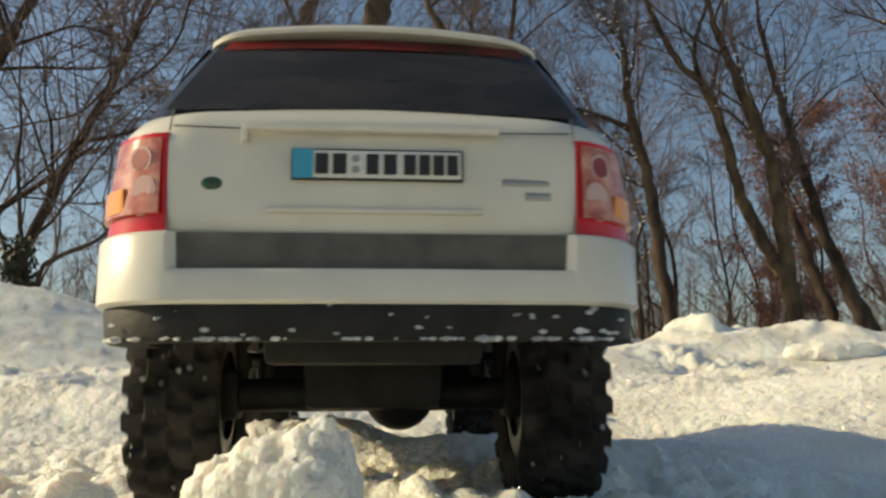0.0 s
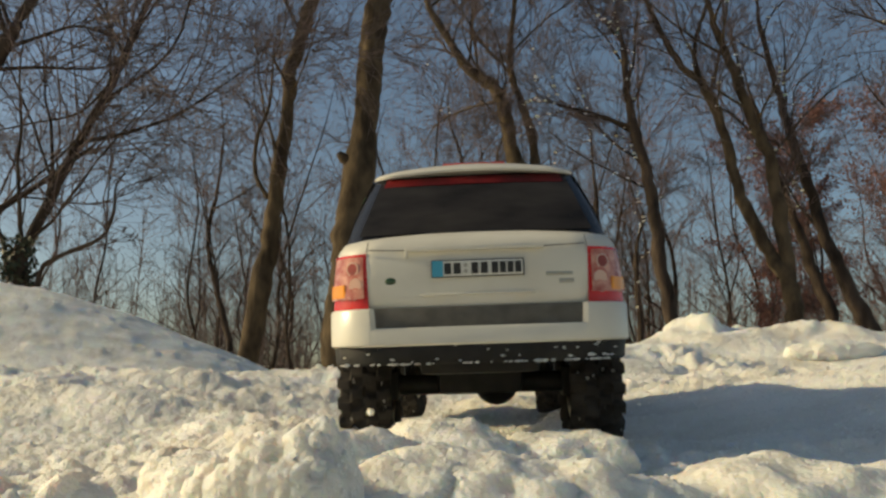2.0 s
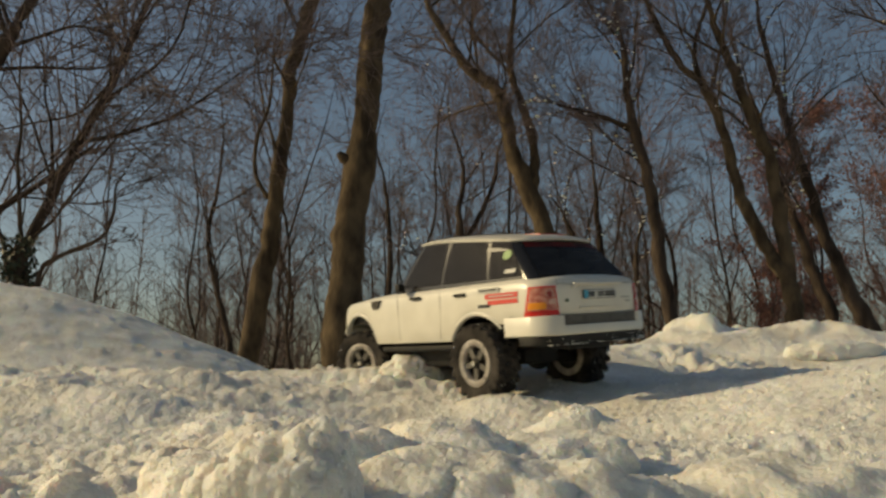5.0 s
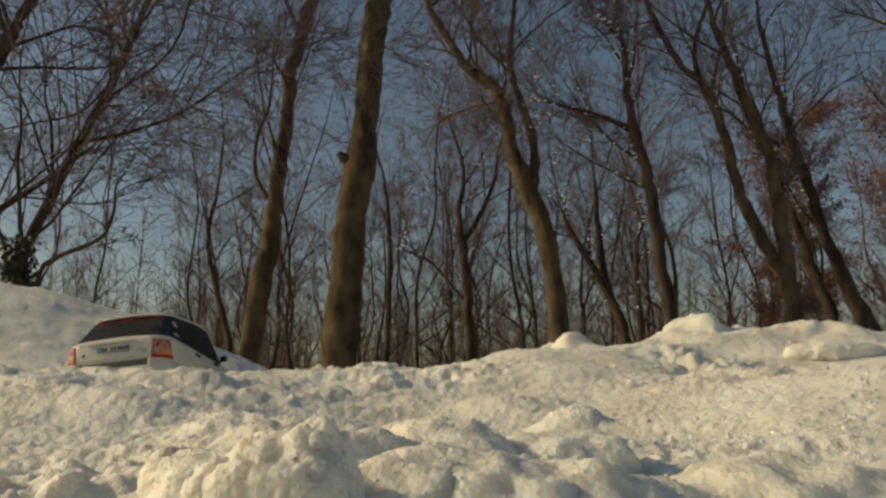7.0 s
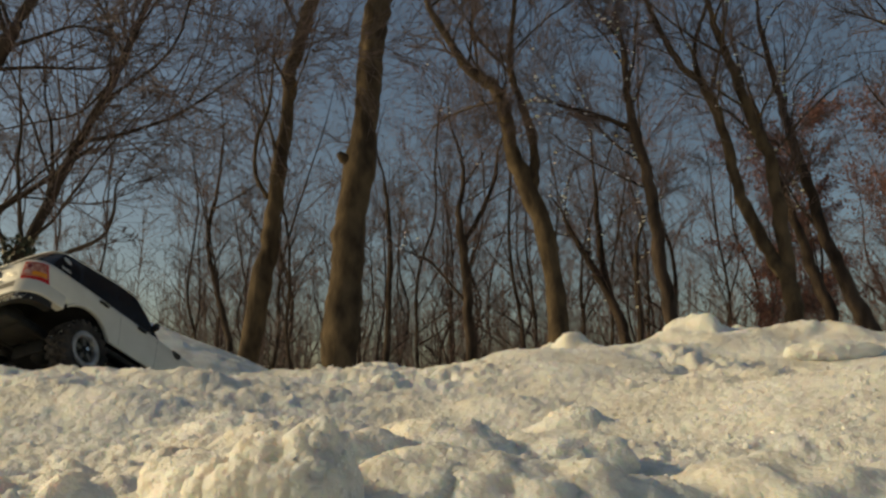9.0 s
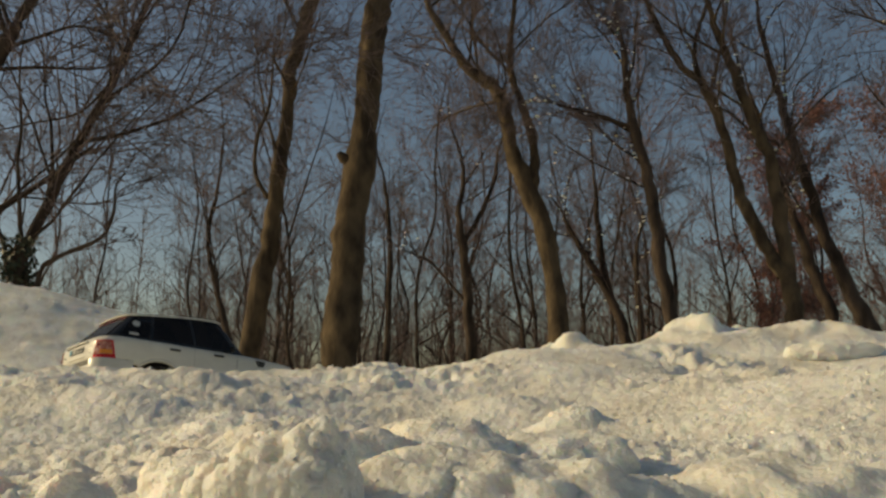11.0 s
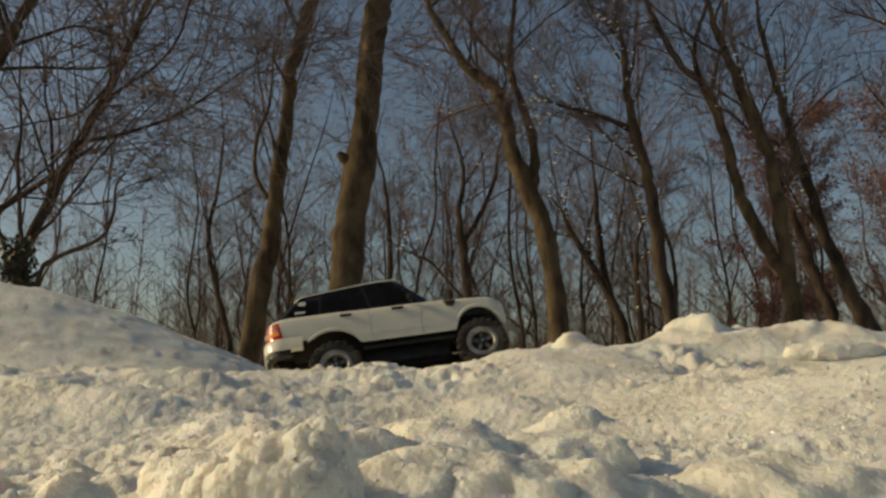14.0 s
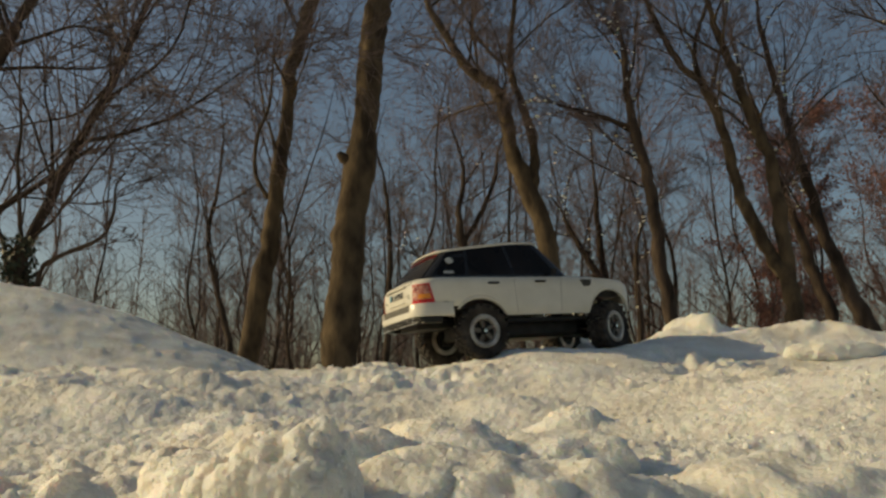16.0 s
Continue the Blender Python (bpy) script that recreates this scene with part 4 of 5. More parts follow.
def build_fittings(car, body):
    for side in (-1, 1):
        for y, z in ((0.029, 0.0857), (0.127, 0.0877)):
            bm = bmesh.new()
            box(bm, (0.0045, 0.022, 0.0042), (side * 0.0915, y, z), (0, 0, 0), 0.0015)
            part("door_handle", bm, PLASTIC, body, "black door handle")
        bm = bmesh.new()
        prof = [(0.2165, 0.0905), (0.2395, 0.0900), (0.2380, 0.0815), (0.2335, 0.0775), (0.2220, 0.0780)]
        loft(bm, [[Vector((side * x, y, z)) for y, z in prof] for x in (0.087, 0.0920)], cap_last=True)
        vent = part("side_vent", bm, STEP, body, "dark louvred vent")
        for k in range(4):
            bm = bmesh.new()
            box(bm, (0.0010, 0.018 - 0.001 * k, 0.0010), (side * 0.0923, 0.2285, 0.0885 - 0.0026 * k))
            part("slat", bm, PLASTIC, vent)
        bm = bmesh.new()
        box(bm, (0.013, 0.009, 0.012), (side * 0.098, 0.153, 0.104), (0, 0, side * -12), 0.003)
        mirror = part("door_mirror", bm, PLASTIC, car, "black door mirror")
        bm = bmesh.new()
        rod(bm, (side * 0.088, 0.156, 0.0985), (side * 0.098, 0.154, 0.101), 0.002, 8)
        part("mirror_stalk", bm, PLASTIC, mirror)
    bm = bmesh.new()
    bmesh.ops.create_uvsphere(bm, u_segments=20, v_segments=8, radius=1, matrix=pose(-0.0527, -0.1205, 0.0690) @ Matrix.Diagonal((0.0036, 0.0014, 0.0022, 1)))
    part("oval_badge", bm, GREEN, body, "small dark green oval badge")
    for cx, w, z, h in ((0.0500, 0.0165, 0.0705, 0.0024), (0.0540, 0.0090, 0.0660, 0.0026)):
        bm = bmesh.new()
        box(bm, (w, 0.0016, h), (cx, -0.1204, z), (0, 0, 5), 0.0004)
        part("name_bar", bm, CHROME_DULL, body, "dull chrome bar")
    # number plate, its writing as plain bars
    bm = bmesh.new()
    box(bm, (0.0560, 0.0016, 0.0106), (0.0006, -0.1232, 0.0752), (0, 0, 0), 0.0007)
    plate = part("number_plate", bm, INK, body, "white plate with a blue end and black bars")
    bm = bmesh.new()
    box(bm, (0.0545, 0.0010, 0.0092), (0.0006, -0.1238, 0.0752), (0, 0, 0), 0.0004)
    part("plate_face", bm, PLATE_WHITE, plate)
    bm = bmesh.new()
    box(bm, (0.0066, 0.0008, 0.0096), (-0.0236, -0.1242, 0.0752))
    part("plate_band", bm, PLATE_BLUE, plate, "blue band")
    for cx, w in ((-0.0175, 0.0042), (-0.0118, 0.0044), (-0.0012, 0.0040), (0.0046, 0.0042), (0.0110, 0.0040), (0.0158, 0.0036), (0.0204, 0.0036), (0.0250, 0.0036)):
        bm = bmesh.new()
        box(bm, (w, 0.0006, 0.0068), (cx, -0.12445, 0.0752))
        part("bar", bm, INK, plate)
    for z in (0.0770, 0.0734):
        bm = bmesh.new()
        rod(bm, (-0.0066, -0.1240, z), (-0.0066, -0.1246, z), 0.0013, 12)
        part("seal", bm, CHROME_DULL, plate)
    # stickers on the left rear wing
    for y, z, w, h, mat in ((-0.027, 0.0880, 0.040, 0.0060, STICKER_PALE), (-0.050, 0.0800, 0.058, 0.0062, STICKER_RED), (-0.052, 0.0725, 0.054, 0.0052, STICKER_RED),
                            (-0.018, 0.0690, 0.022, 0.0040, INK), (-0.027, 0.0880, 0.032, 0.0018, INK), (-0.050, 0.0800, 0.046, 0.0014, STICKER_PALE)):
        bm = bmesh.new()
        box(bm, (0.0008, w, h), (-0.0914 - (0.0004 if h < 0.002 else 0), y, z))
        part("sticker", bm, mat, body, "printed sticker")


def build_chassis(car):
    bm = bmesh.new()
    for s in (-1, 1):
        box(bm, (0.006, 0.40, 0.014), (s * 0.030, 0.12, 0.020), (0, 0, 0), 0.001)
    for y in (-0.085, -0.03, 0.10, 0.17, 0.30):
        box(bm, (0.062, 0.010, 0.010), (0, y, 0.020), (0, 0, 0), 0.001)
    box(bm, (0.092, 0.15, 0.012), (0, 0.138, -0.004), (0, 0, 0), 0.004)
    box(bm, (0.050, 0.09, 0.024), (0, 0.145, 0.006), (0, 0, 0), 0.004)
    rod(bm, (0.012, 0.01, 0.002), (0.004, 0.10, 0.004), 0.0042, 10)
    rod(bm, (0.012, 0.265, 0.002), (0.004, 0.19, 0.004), 0.0042, 10)
    # plain belly box, added to hide lit snow and darken the underside
    box(bm, (0.062, 0.300, 0.026), (0, 0.130, 0.006), (0, 0, 0), 0.006)
    box(bm, (0.072, 0.050, 0.014), (0, -0.055, 0.021), (0, 0, 0), 0.004)
    frame_ob = part("chassis_frame", bm, PLASTIC, car, "black ladder frame with a skid plate")
    # black boxes added inside and below the shell to keep it dark
    bm = bmesh.new()
    box(bm, (0.166, 0.405, 0.030), (0, 0.108, 0.072), (0, 0, 0), 0.004)
    box(bm, (0.150, 0.070, 0.020), (0, 0.137, 0.045), (0, 0, 0), 0.004)
    box(bm, (0.124, 0.165, 0.026), (0, 0.137, 0.006), (0, 0, 0), 0.006)
    box(bm, (0.118, 0.030, 0.026), (0, 0.300, 0.012), (0, 0, 0), 0.006)
    part("inner_tub", bm, PLASTIC, car, "black boxes added to darken the inside and underside")
    bm = bmesh.new()
    box(bm, (0.075, 0.032, 0.020), (0.0, -0.088, 0.022), (4, 0, 0), 0.004)
    part("tank", bm, PLASTIC, frame_ob, "black tank")
    for s in (-1, 1):
        bm = bmesh.new()
        rod(bm, (s * 0.080, 0.055, 0.019), (s * 0.080, 0.225, 0.019), 0.0045, 10)
        for y in (0.08, 0.14, 0.20):
            rod(bm, (s * 0.080, y, 0.019), (s * 0.032, y, 0.020), 0.003, 8)
        part("rock_slider", bm, PLASTIC, car, "black side rail")
    for y in (0.0, 0.2745):
        bm = bmesh.new()
        rod(bm, (-0.072, y, 0), (0.072, y, 0), 0.0075, 14)
        bmesh.ops.create_uvsphere(bm, u_segments=16, v_segments=10, radius=0.0165, matrix=pose(0.012, y, 0.0) @ Matrix.Diagonal((1, 1.1, 1, 1)))
        for s in (-1, 1):
            box(bm, (0.012, 0.020, 0.022), (s * 0.066, y, 0.0), (0, 0, 0), 0.003)
        axle = part("axle", bm, PLASTIC, car, "black beam axle")
        inward = 0.09 if y < 0.1 else -0.09
        for s in (-1, 1):
            bm = bmesh.new()
            rod(bm, (s * 0.040, y, 0.002), (s * 0.026, y + inward, 0.010), 0.0030, 8)
            rod(bm, (s * 0.022, y, 0.014), (s * 0.014, y + inward, 0.022), 0.0026, 8)
            part("link", bm, METAL, axle, "grey link rod")
            bm = bmesh.new()
            rod(bm, (s * 0.052, y + 0.014, 0.004), (s * 0.038, y + 0.020, 0.062), 0.0032, 10)
            rod(bm, (s * 0.048, y + 0.0157, 0.020), (s * 0.038, y + 0.020, 0.062), 0.0060, 12)
            part("shock_absorber", bm, STEP, axle, "shock absorber with a coil")


TYRE_R, TYRE_W = 0.0490, 0.036


def build_wheel(car):
    """One wheel about its axle, the outer face towards +x."""
    wheel = empty("wheel")
    wheel.parent = car
    # one moulded carcass: knobs are raised out of the same skin
    prof = [(-0.0150, 0.0290), (-0.0174, 0.0330), (-0.0180, 0.0375), (-0.0176, 0.0405), (-0.0172, 0.0425), (-0.0166, 0.0440), (-0.0150, 0.0449), (-0.0100, 0.0454), (-0.0085, 0.0455),
            (-0.0030, 0.0457), (-0.0008, 0.0457), (0.0008, 0.0457), (0.0030, 0.0457), (0.0085, 0.0455), (0.0100, 0.0454), (0.0150, 0.0449), (0.0166, 0.0440), (0.0172, 0.0425),
            (0.0176, 0.0405), (0.0180, 0.0375), (0.0174, 0.0330), (0.0150, 0.0290)]
    bm = bmesh.new()
    n = 180
    loops = []
    for x, r in prof:
        loop = []
        for k in range(n):
            turn = 20 * k / n + (0.5 if x > 0 else 0.0)
            inner = 0.0008 <= abs(x) <= 0.0086
            edge = 0.0098 <= abs(x)
            phase = (turn + abs(x) * (28 if inner else -16)) % 1
            knob = (inner and 0.18 < phase < 0.80) or (edge and r > 0.040 and 0.25 < phase < 0.80)
            rise = 0.0034 if knob else 0.0
            side_rise = 0.0016 * (1 if x > 0 else -1) if knob and abs(x) > 0.0164 else 0.0
            a = 2 * math.pi * k / n
            loop.append(Vector((x + side_rise, (r + rise) * math.cos(a), (r + rise) * math.sin(a))))
        loops.append(loop)
    loft(bm, loops)
    tyre = part("tyre", bm, RUBBER, wheel, "black knobbly off-road tyre", 30)
    rng = random.Random(23)
    bm = bmesh.new()
    for _ in range(70):
        a, x = rng.uniform(0, 6.283), rng.uniform(-0.0165, 0.0165)
        r = rng.uniform(0.0458, 0.0490)
        bmesh.ops.create_icosphere(bm, subdivisions=1, radius=rng.uniform(0.0004, 0.0011), matrix=pose(x, r * math.cos(a), r * math.sin(a)) @ Matrix.Diagonal((1.3, 1, 0.8, 1)))
    part("packed_snow", bm, SNOW, tyre, "crumbs of snow caught in the tread")["kind"] = "stuff"
    bm = bmesh.new()
    loft(bm, [[Vector((x, r * math.cos(2 * math.pi * k / 36), r * math.sin(2 * math.pi * k / 36))) for k in range(36)]
              for x, r in ((0.0100, 0.0195), (0.0152, 0.0205), (0.0172, 0.0225), (0.0178, 0.0260), (0.0172, 0.0292), (0.0140, 0.0300), (-0.0140, 0.0300), (-0.0150, 0.0200))])
    for k in range(12):
        a = 2 * math.pi * k / 12
        rod(bm, (0.0170, 0.0262 * math.cos(a), 0.0262 * math.sin(a)), (0.0188, 0.0262 * math.cos(a), 0.0262 * math.sin(a)), 0.0012, 6)
    rim = part("rim", bm, RIM, wheel, "worn grey beadlock rim")
    for k in range(5):
        bm = bmesh.new()
        a = 360 * k / 5
        bmesh.ops.create_cube(bm, size=1, matrix=pose(0, 0, 0, a, 0, 0) @ pose(0.0120, 0, 0.0135) @ Matrix.Diagonal((0.0050, 0.0068, 0.0140, 1)))
        part("spoke", bm, STEP, rim)
    bm = bmesh.new()
    rod(bm, (0.004, 0, 0), (0.0160, 0, 0), 0.0082, 20, 0.0066)
    part("hub", bm, PLASTIC, wheel, "black hub")
    bm = bmesh.new()
    rod(bm, (0.0160, 0, 0), (0.0195, 0, 0), 0.0034, 6)
    part("hub_nut", bm, METAL, wheel, "bright hub nut")
    # black disc that closes the wheel behind the spokes
    bm = bmesh.new()
    rod(bm, (-0.012, 0, 0), (0.0085, 0, 0), 0.0285, 30)
    part("brake_disc", bm, PLASTIC, wheel, "dark wheel back")
    return wheel


car = tagged(empty("model_car"), "cream-white radio-controlled off-road model car on knobbly tyres", "model car")
body = build_body(car)
build_bumper(car)
for side in (-1, 1):
    build_lamp(car, side)
build_cabin(car)
build_fittings(car, body)
build_chassis(car)
WHEEL_AT = [(0.0808, 0.0), (-0.0808, 0.0), (0.0808, 0.2745), (-0.0808, 0.2745)]
wheels = [build_wheel(car)]
for wx, wy in WHEEL_AT[1:]:
    w = copy_thing(wheels[0], pose(wx, wy, 0))
    w.parent = car
    wheels.append(w)


# ---------------------------------------------------------------- snow thrown up by the wheels
THROWN = []


def throw(size, start, rest, begin, last, top, seed, detail):
    """A lump that lies by the wheels, is flung up and comes to rest."""
    ob = clod("thrown_snow_clod", start, size, seed, detail, 0.52 if detail > 3 else 0.9)
    if detail > 3:
        crust(ob, 1300)
    tagged(ob, "loose lump of snow flung up by the wheels", "snow clod", "thrown snow clods")
    rng = random.Random(seed)
    spin = [rng.uniform(-40, 40) * (0.05 if detail > 3 else 1) for _ in range(3)]
    rows = [(0.0, pose(*start))]
    if begin > 0.05:
        rows.append((begin, pose(*start)))
    for k in range(1, 7):
        f = k / 6
        at = [a + (b - a) * f for a, b in zip(start, rest)]
        at[2] += top * 4 * f * (1 - f)
        rows.append((begin + (last - begin) * f, pose(*at, *[s * k * 0.6 for s in spin])))
    rows.append((16.0, rows[-1][1]))
    THROWN.append((ob, rows))


def ground_z(x, y):
    return float(height(np.array([x]), np.array([y]))[0])


# the heap that grows behind the wheels
for k, (x, y, z, sx, sy, sz, t0, sx0) in enumerate((
        (-0.014, 0.258, -0.002, 0.034, 0.024, 0.032, 0.0, -0.02),
        (0.012, 0.262, -0.002, 0.036, 0.024, 0.032, 0.3, 0.03),
        (0.038, 0.268, -0.004, 0.036, 0.026, 0.031, 0.5, 0.06),
        (0.062, 0.274, -0.011, 0.036, 0.026, 0.028, 0.6, 0.06),
        (0.090, 0.280, -0.012, 0.038, 0.028, 0.027, 0.7, 0.09),
        (0.122, 0.288, -0.008, 0.044, 0.030, 0.035, 0.4, 0.11),
        (0.158, 0.300, -0.010, 0.040, 0.030, 0.031, 0.9, 0.12),
        (0.000, 0.232, -0.024, 0.040, 0.022, 0.034, 0.2, 0.00),
        (0.045, 0.238, -0.026, 0.040, 0.024, 0.034, 0.8, 0.05),
        (0.088, 0.246, -0.028, 0.036, 0.024, 0.034, 1.0, 0.08),
        (-0.052, 0.412, 0.004, 0.052, 0.034, 0.027, 0.9, -0.055),
        (-0.110, 0.435, -0.002, 0.044, 0.034, 0.024, 0.9, -0.11),
        (0.008, 0.450, 0.005, 0.048, 0.036, 0.025, 1.0, 0.01),
        (0.062, 0.470, 0.003, 0.050, 0.034, 0.024, 1.1, 0.06),
)):
    throw((sx * 1.6, sy * 1.35, sz) if y < 0.33 else (sx * 1.1, sy, sz), (sx0, y + 0.07 if y < 0.33 else y + 0.015, -0.042), (x, y, z + 0.005), t0, t0 + 0.45, 0.02 if y < 0.33 else 0.0, 200 + k, 5)

# the lump on the crest that the car drives down into the dip
ridge = clod("thrown_snow_clod", (-0.033, 1.12, 0.082), (0.042, 0.034, 0.026), 51, 5, 0.6)
crust(ridge, 1100)
tagged(ridge, "rounded lump of snow on the crest", "snow clod", "thrown snow clods")
RIDGE_REST = (-0.115, 1.260, ground_z(-0.115, 1.260) - 0.014)
THROWN.append((ridge, [(0.0, pose(-0.033, 1.12, 0.082)), (4.75, pose(-0.033, 1.12, 0.082)), (5.05, pose(-0.055, 1.165, 0.074, 15, 0, 20)),
                       (5.4, pose(*RIDGE_REST, 35, 0, 40)), (16.0, pose(*RIDGE_REST, 35, 0, 40))]))

rng = random.Random(17)
for k in range(125):
    t0 = rng.choice((rng.uniform(0.0, 3.3), rng.uniform(0.0, 1.6)))
    spot = (float(np.interp(t0, (0, 0.5, 1, 1.5, 2, 2.5, 3, 3.5), (-0.032, -0.051, 0.009, 0.056, 0.026, 0.078, 0.27, 0.33))),
            float(np.interp(t0, (0, 0.5, 1, 1.5, 2, 2.5, 3, 3.5), (0.373, 0.437, 0.499, 0.555, 0.586, 0.688, 0.80, 0.864))))
    side = -1 if 0.75 < t0 < 1.7 and rng.random() < 0.8 else rng.choice((-1, 1, 1, 1))
    x, y = spot[0] + side * (0.08 + rng.uniform(-0.015, 0.02)), spot[1] - 0.03
    start = (x, y, ground_z(x, y) - 0.003)
    ex, ey = x + rng.uniform(-0.03, 0.07) * (1 if side > 0 else -0.6), y - rng.uniform(0.02, 0.12)
    size = rng.choice((0.0009, 0.0012, 0.0012, 0.0016, 0.0022, 0.003)) * (0.7 + 0.5 * spot[1])
    throw((size, size, size * 0.8), start, (ex, ey, ground_z(ex, ey) + size * 0.3), t0, t0 + rng.uniform(0.28, 0.5), rng.uniform(0.02, 0.075), 300 + k, 1)

# the burst of loose lumps under the wheel that digs in
for k in range(80):
    t0 = rng.uniform(0.50, 1.25)
    x, y = -0.075 + rng.uniform(-0.02, 0.03) + 0.04 * (t0 - 0.8), 0.40 + 0.08 * t0 + rng.uniform(-0.03, 0.0)
    size = rng.choice((0.0014, 0.0022, 0.0034, 0.0052, 0.0070)) * rng.uniform(0.7, 1.2)
    ex, ey = x + rng.uniform(-0.02, 0.05), y - rng.uniform(0.02, 0.10)
    throw((size, size * 0.9, size * 0.8), (x, y, ground_z(x, y) - 0.004), (ex, ey, ground_z(ex, ey) + size * 0.2), t0, t0 + rng.uniform(0.3, 0.5), rng.uniform(0.012, 0.05), 700 + k, 2)


# fine snow flung back as the wheels bite on the slope
for k in range(60):
    t0 = rng.uniform(2.5, 4.0)
    x = float(np.interp(t0, (2.5, 3.0, 3.5, 4.0), (0.078, 0.270, 0.329, 0.300))) + rng.choice((-1, 1, 1)) * 0.08 + rng.uniform(-0.02, 0.02)
    y = float(np.interp(t0, (2.5, 3.0, 3.5, 4.0), (0.687, 0.800, 0.862, 0.924))) - 0.03
    size = rng.choice((0.0012, 0.0016, 0.0022, 0.0032)) * rng.uniform(0.8, 1.2)
    ex, ey = x + rng.uniform(-0.03, 0.07), y - rng.uniform(0.03, 0.14)
    throw((size, size * 0.9, size * 0.8), (x, y, ground_z(x, y) - 0.004), (ex, ey, ground_z(ex, ey) + size * 0.2), t0, t0 + rng.uniform(0.3, 0.5), rng.uniform(0.01, 0.045), 900 + k, 1)


# ---------------------------------------------------------------- what moves
def droop(t, wx, wy):
    """How far a wheel hangs below its place, as the suspension gives."""
    if wx < 0:
        return 0.0
    if wy > 0.1:
        return float(np.interp(t, (13.0, 14.0, 14.5, 15.0, 15.5, 16.0), (0, -0.006, -0.007, 0, -0.004, 0)))
    return float(np.interp(t, (8.2, 8.6, 9.2, 10.0, 13.0, 14.0, 14.5, 15.0), (0, -0.015, -0.015, 0, 0, -0.015, -0.007, 0)))


def motions():
    walk(car, CAR_ROWS)
    # wheels roll with the way that the car makes, and spin freely in the loose snow at first
    ts = [r[0] for r in CAR_ROWS]
    way = [0.0]
    for (t0, a), (t1, b) in zip(CAR_ROWS, CAR_ROWS[1:]):
        way.append(way[-1] + (b.translation - a.translation).dot(a.to_3x3() @ Vector((0, 1, 0))))
    for w, (wx, wy) in zip(wheels, WHEEL_AT):
        rows = []
        for k in range(161):
            t = k / 10
            angle = -math.degrees(np.interp(t, ts, way) / 0.047) - 130 * min(t, 3.4) - 60 * max(0.0, min(t, 9.2) - 8.5)
            steer = float(np.interp(t, (0, 2.6, 4.0, 5.2, 6.6, 9.0, 11.0, 13.0, 15.3, 16.0), (0, -8, 14, 18, -8, -10, -20, -14, 4, 22))) if wy > 0.1 else 0.0
            flip = 180 if wx < 0 else 0
            m = Matrix.Translation((wx, wy, droop(t, wx, wy))) @ pose(0, 0, 0, 0, 0, steer) @ pose(0, 0, 0, angle, 0, 0) @ pose(0, 0, 0, 0, 0, flip)
            rows.append((t, m))
        walk(w, rows)
    for ob, rows in THROWN:
        walk(ob, rows)


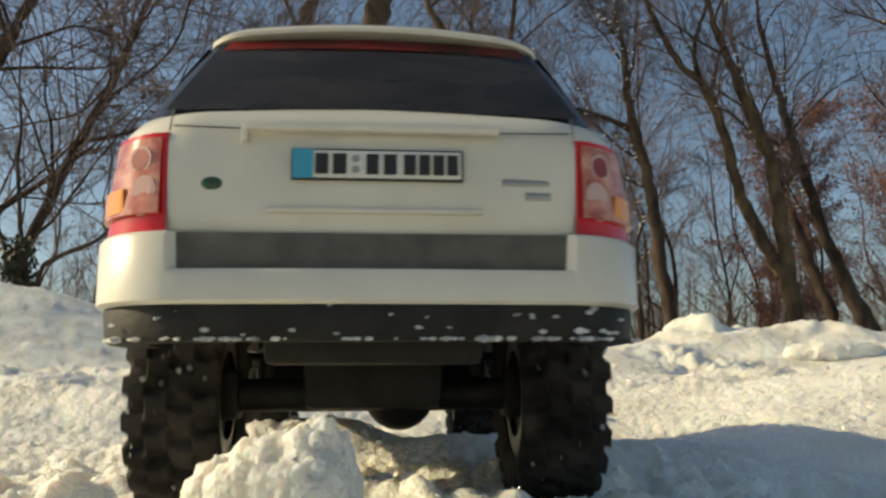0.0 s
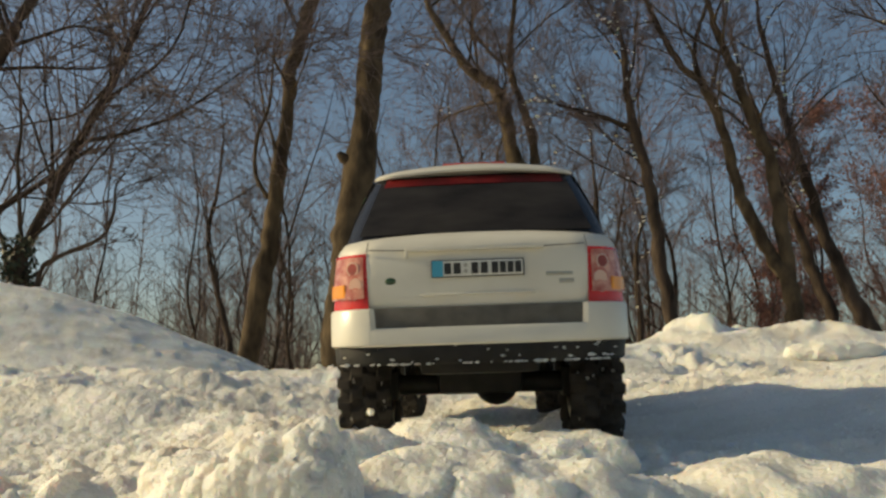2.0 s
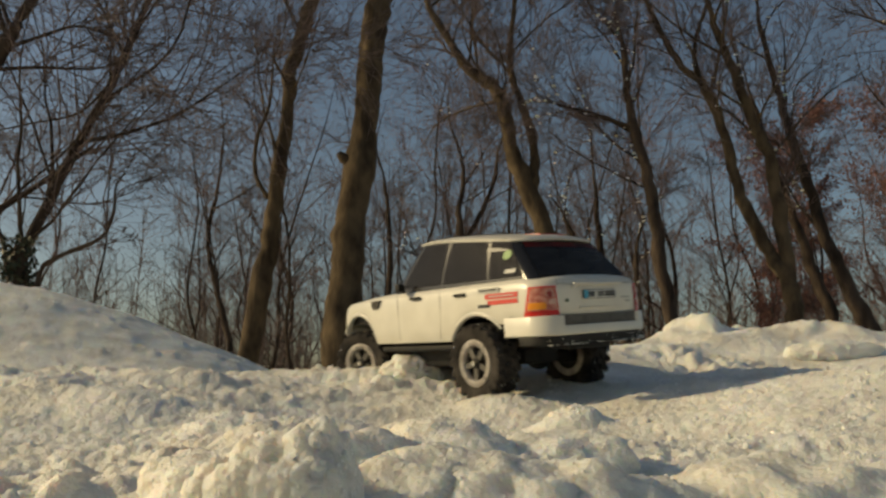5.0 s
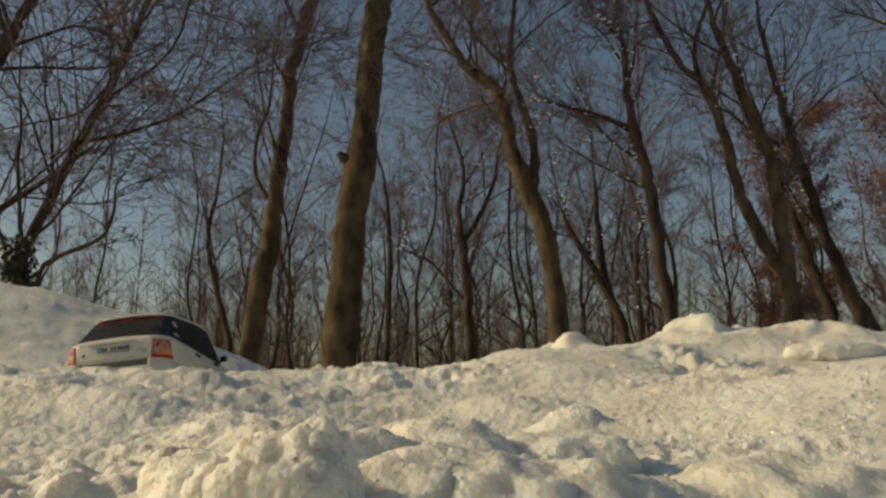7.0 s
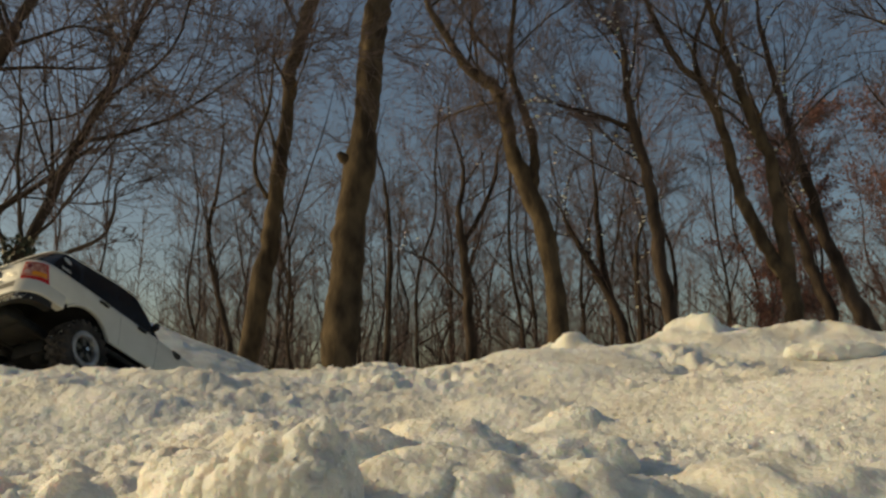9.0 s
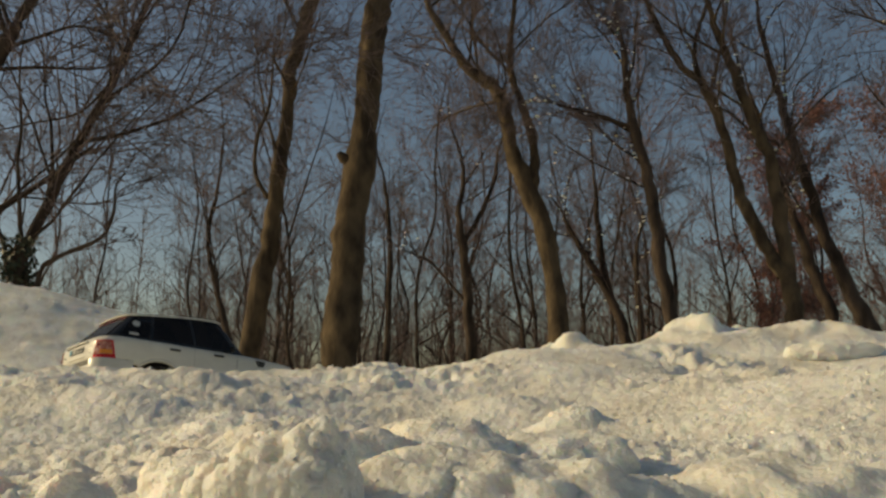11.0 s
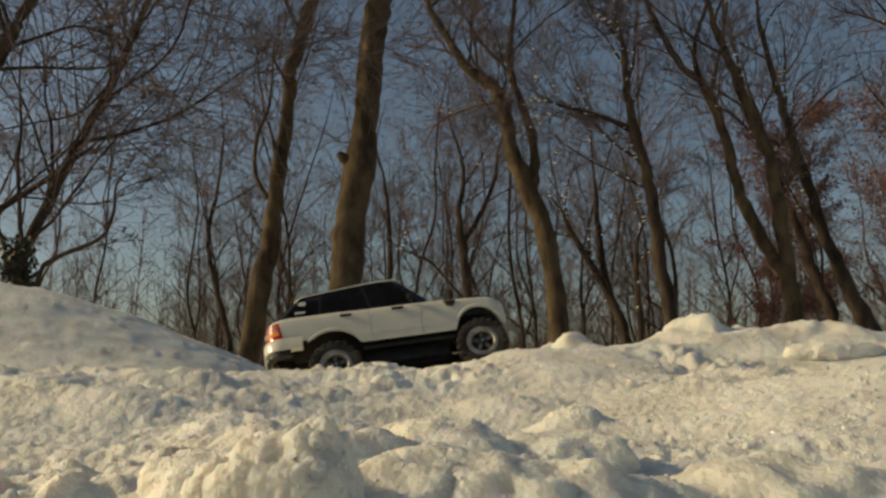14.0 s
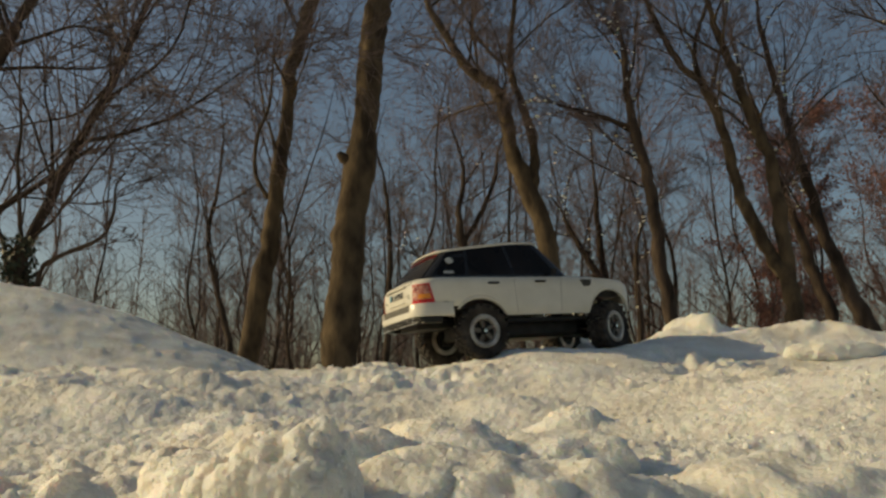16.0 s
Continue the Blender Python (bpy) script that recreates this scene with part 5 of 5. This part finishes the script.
CAR_ROWS = [
    (0.0, pose(-0.0323, 0.3729, 0.0524, 0.4, -0.4, 5.1)),
    (0.5, pose(-0.0509, 0.4365, 0.0537, 1.0, 0.2, -7.4)),
    (1.0, pose(0.0093, 0.4983, 0.0569, 4.7, -0.3, -6.8)),
    (1.5, pose(0.0559, 0.5547, 0.0562, 2.9, -2.1, 8.9)),
    (2.0, pose(0.0277, 0.6002, 0.0591, 3.4, -1.7, -2.4)),
    (2.5, pose(0.0800, 0.6550, 0.0570, 0.5, 0.2, -11.2)),
    (3.0, pose(0.2750, 0.7720, 0.0830, 4.0, -2.7, -14.0)),
    (3.5, pose(0.3287, 0.8621, 0.0991, 4.7, -5.0, 0.0)),
    (4.0, pose(0.2970, 0.9080, 0.1030, 5.0, -3.5, 4.5)),
    (4.2, pose(0.2785, 0.9130, 0.1008, 5.4, -4.2, 7.3)),
    (4.7, pose(0.205, 0.975, 0.0960, 3.0, -5.0, 24.0)),
    (5.2, pose(0.040, 1.095, 0.0930, 0.0, -6.0, 41.0)),
    (5.75, pose(-0.200, 1.240, 0.0800, -6.0, -8.0, 40.0)),
    (6.3, pose(-0.4297, 1.3548, 0.0491, -12.1, -10.2, 16.2)),
    (6.5, pose(-0.4709, 1.3829, 0.0339, -16.5, -9.1, 3.4)),
    (7.0, pose(-0.5491, 1.4741, 0.0272, -9.7, -6.4, -3.6)),
    (7.5, pose(-0.5567, 1.5139, 0.0200, -7.0, -5.0, -6.6)),
    (8.0, pose(-0.5613, 1.5475, 0.0140, -6.3, -6.2, -8.1)),
    (8.2, pose(-0.5600, 1.5350, 0.0190, -7.0, -6.2, -8.5)),
    (8.5, pose(-0.5994, 1.2965, 0.0963, -20.1, -6.4, -11.0)),
    (8.6, pose(-0.6179, 1.2417, 0.1092, -21.9, -5.2, -12.9)),
    (9.0, pose(-0.6437, 1.2606, 0.1040, -23.3, -14.2, -15.4)),
    (9.2, pose(-0.6531, 1.3089, 0.0935, -21.9, -13.1, -15.5)),
    (9.7, pose(-0.6450, 1.4100, 0.0650, -14.0, -9.0, -21.0)),
    (10.4, pose(-0.6150, 1.5200, 0.0400, -8.0, -6.5, -32.0)),
    (11.3, pose(-0.6032, 1.6489, 0.0326, -4.7, -7.6, -47.2)),
    (11.5, pose(-0.5863, 1.6875, 0.0280, -1.0, -6.1, -49.4)),
    (12.0, pose(-0.5261, 1.6402, 0.0195, 2.0, -5.6, -42.7)),
    (12.5, pose(-0.4582, 1.6146, 0.0130, 5.5, -6.1, -56.1)),
    (13.0, pose(-0.3586, 1.5353, 0.0174, 8.8, -12.9, -83.6)),
    (13.5, pose(-0.2698, 1.5311, 0.0539, 8.5, -18.4, -85.5)),
    (14.0, pose(-0.2024, 1.5271, 0.0721, 8.7, -23.6, -84.8)),
    (14.5, pose(-0.0904, 1.4993, 0.1014, 10.6, -21.4, -94.8)),
    (15.0, pose(-0.1012, 1.4590, 0.0966, 7.6, -16.2, -95.4)),
    (15.5, pose(-0.0304, 1.4944, 0.1184, 7.4, -18.5, -80.8)),
    (16.0, pose(0.0326, 1.4681, 0.1492, 3.7, -2.7, -65.2)),
]
motions()
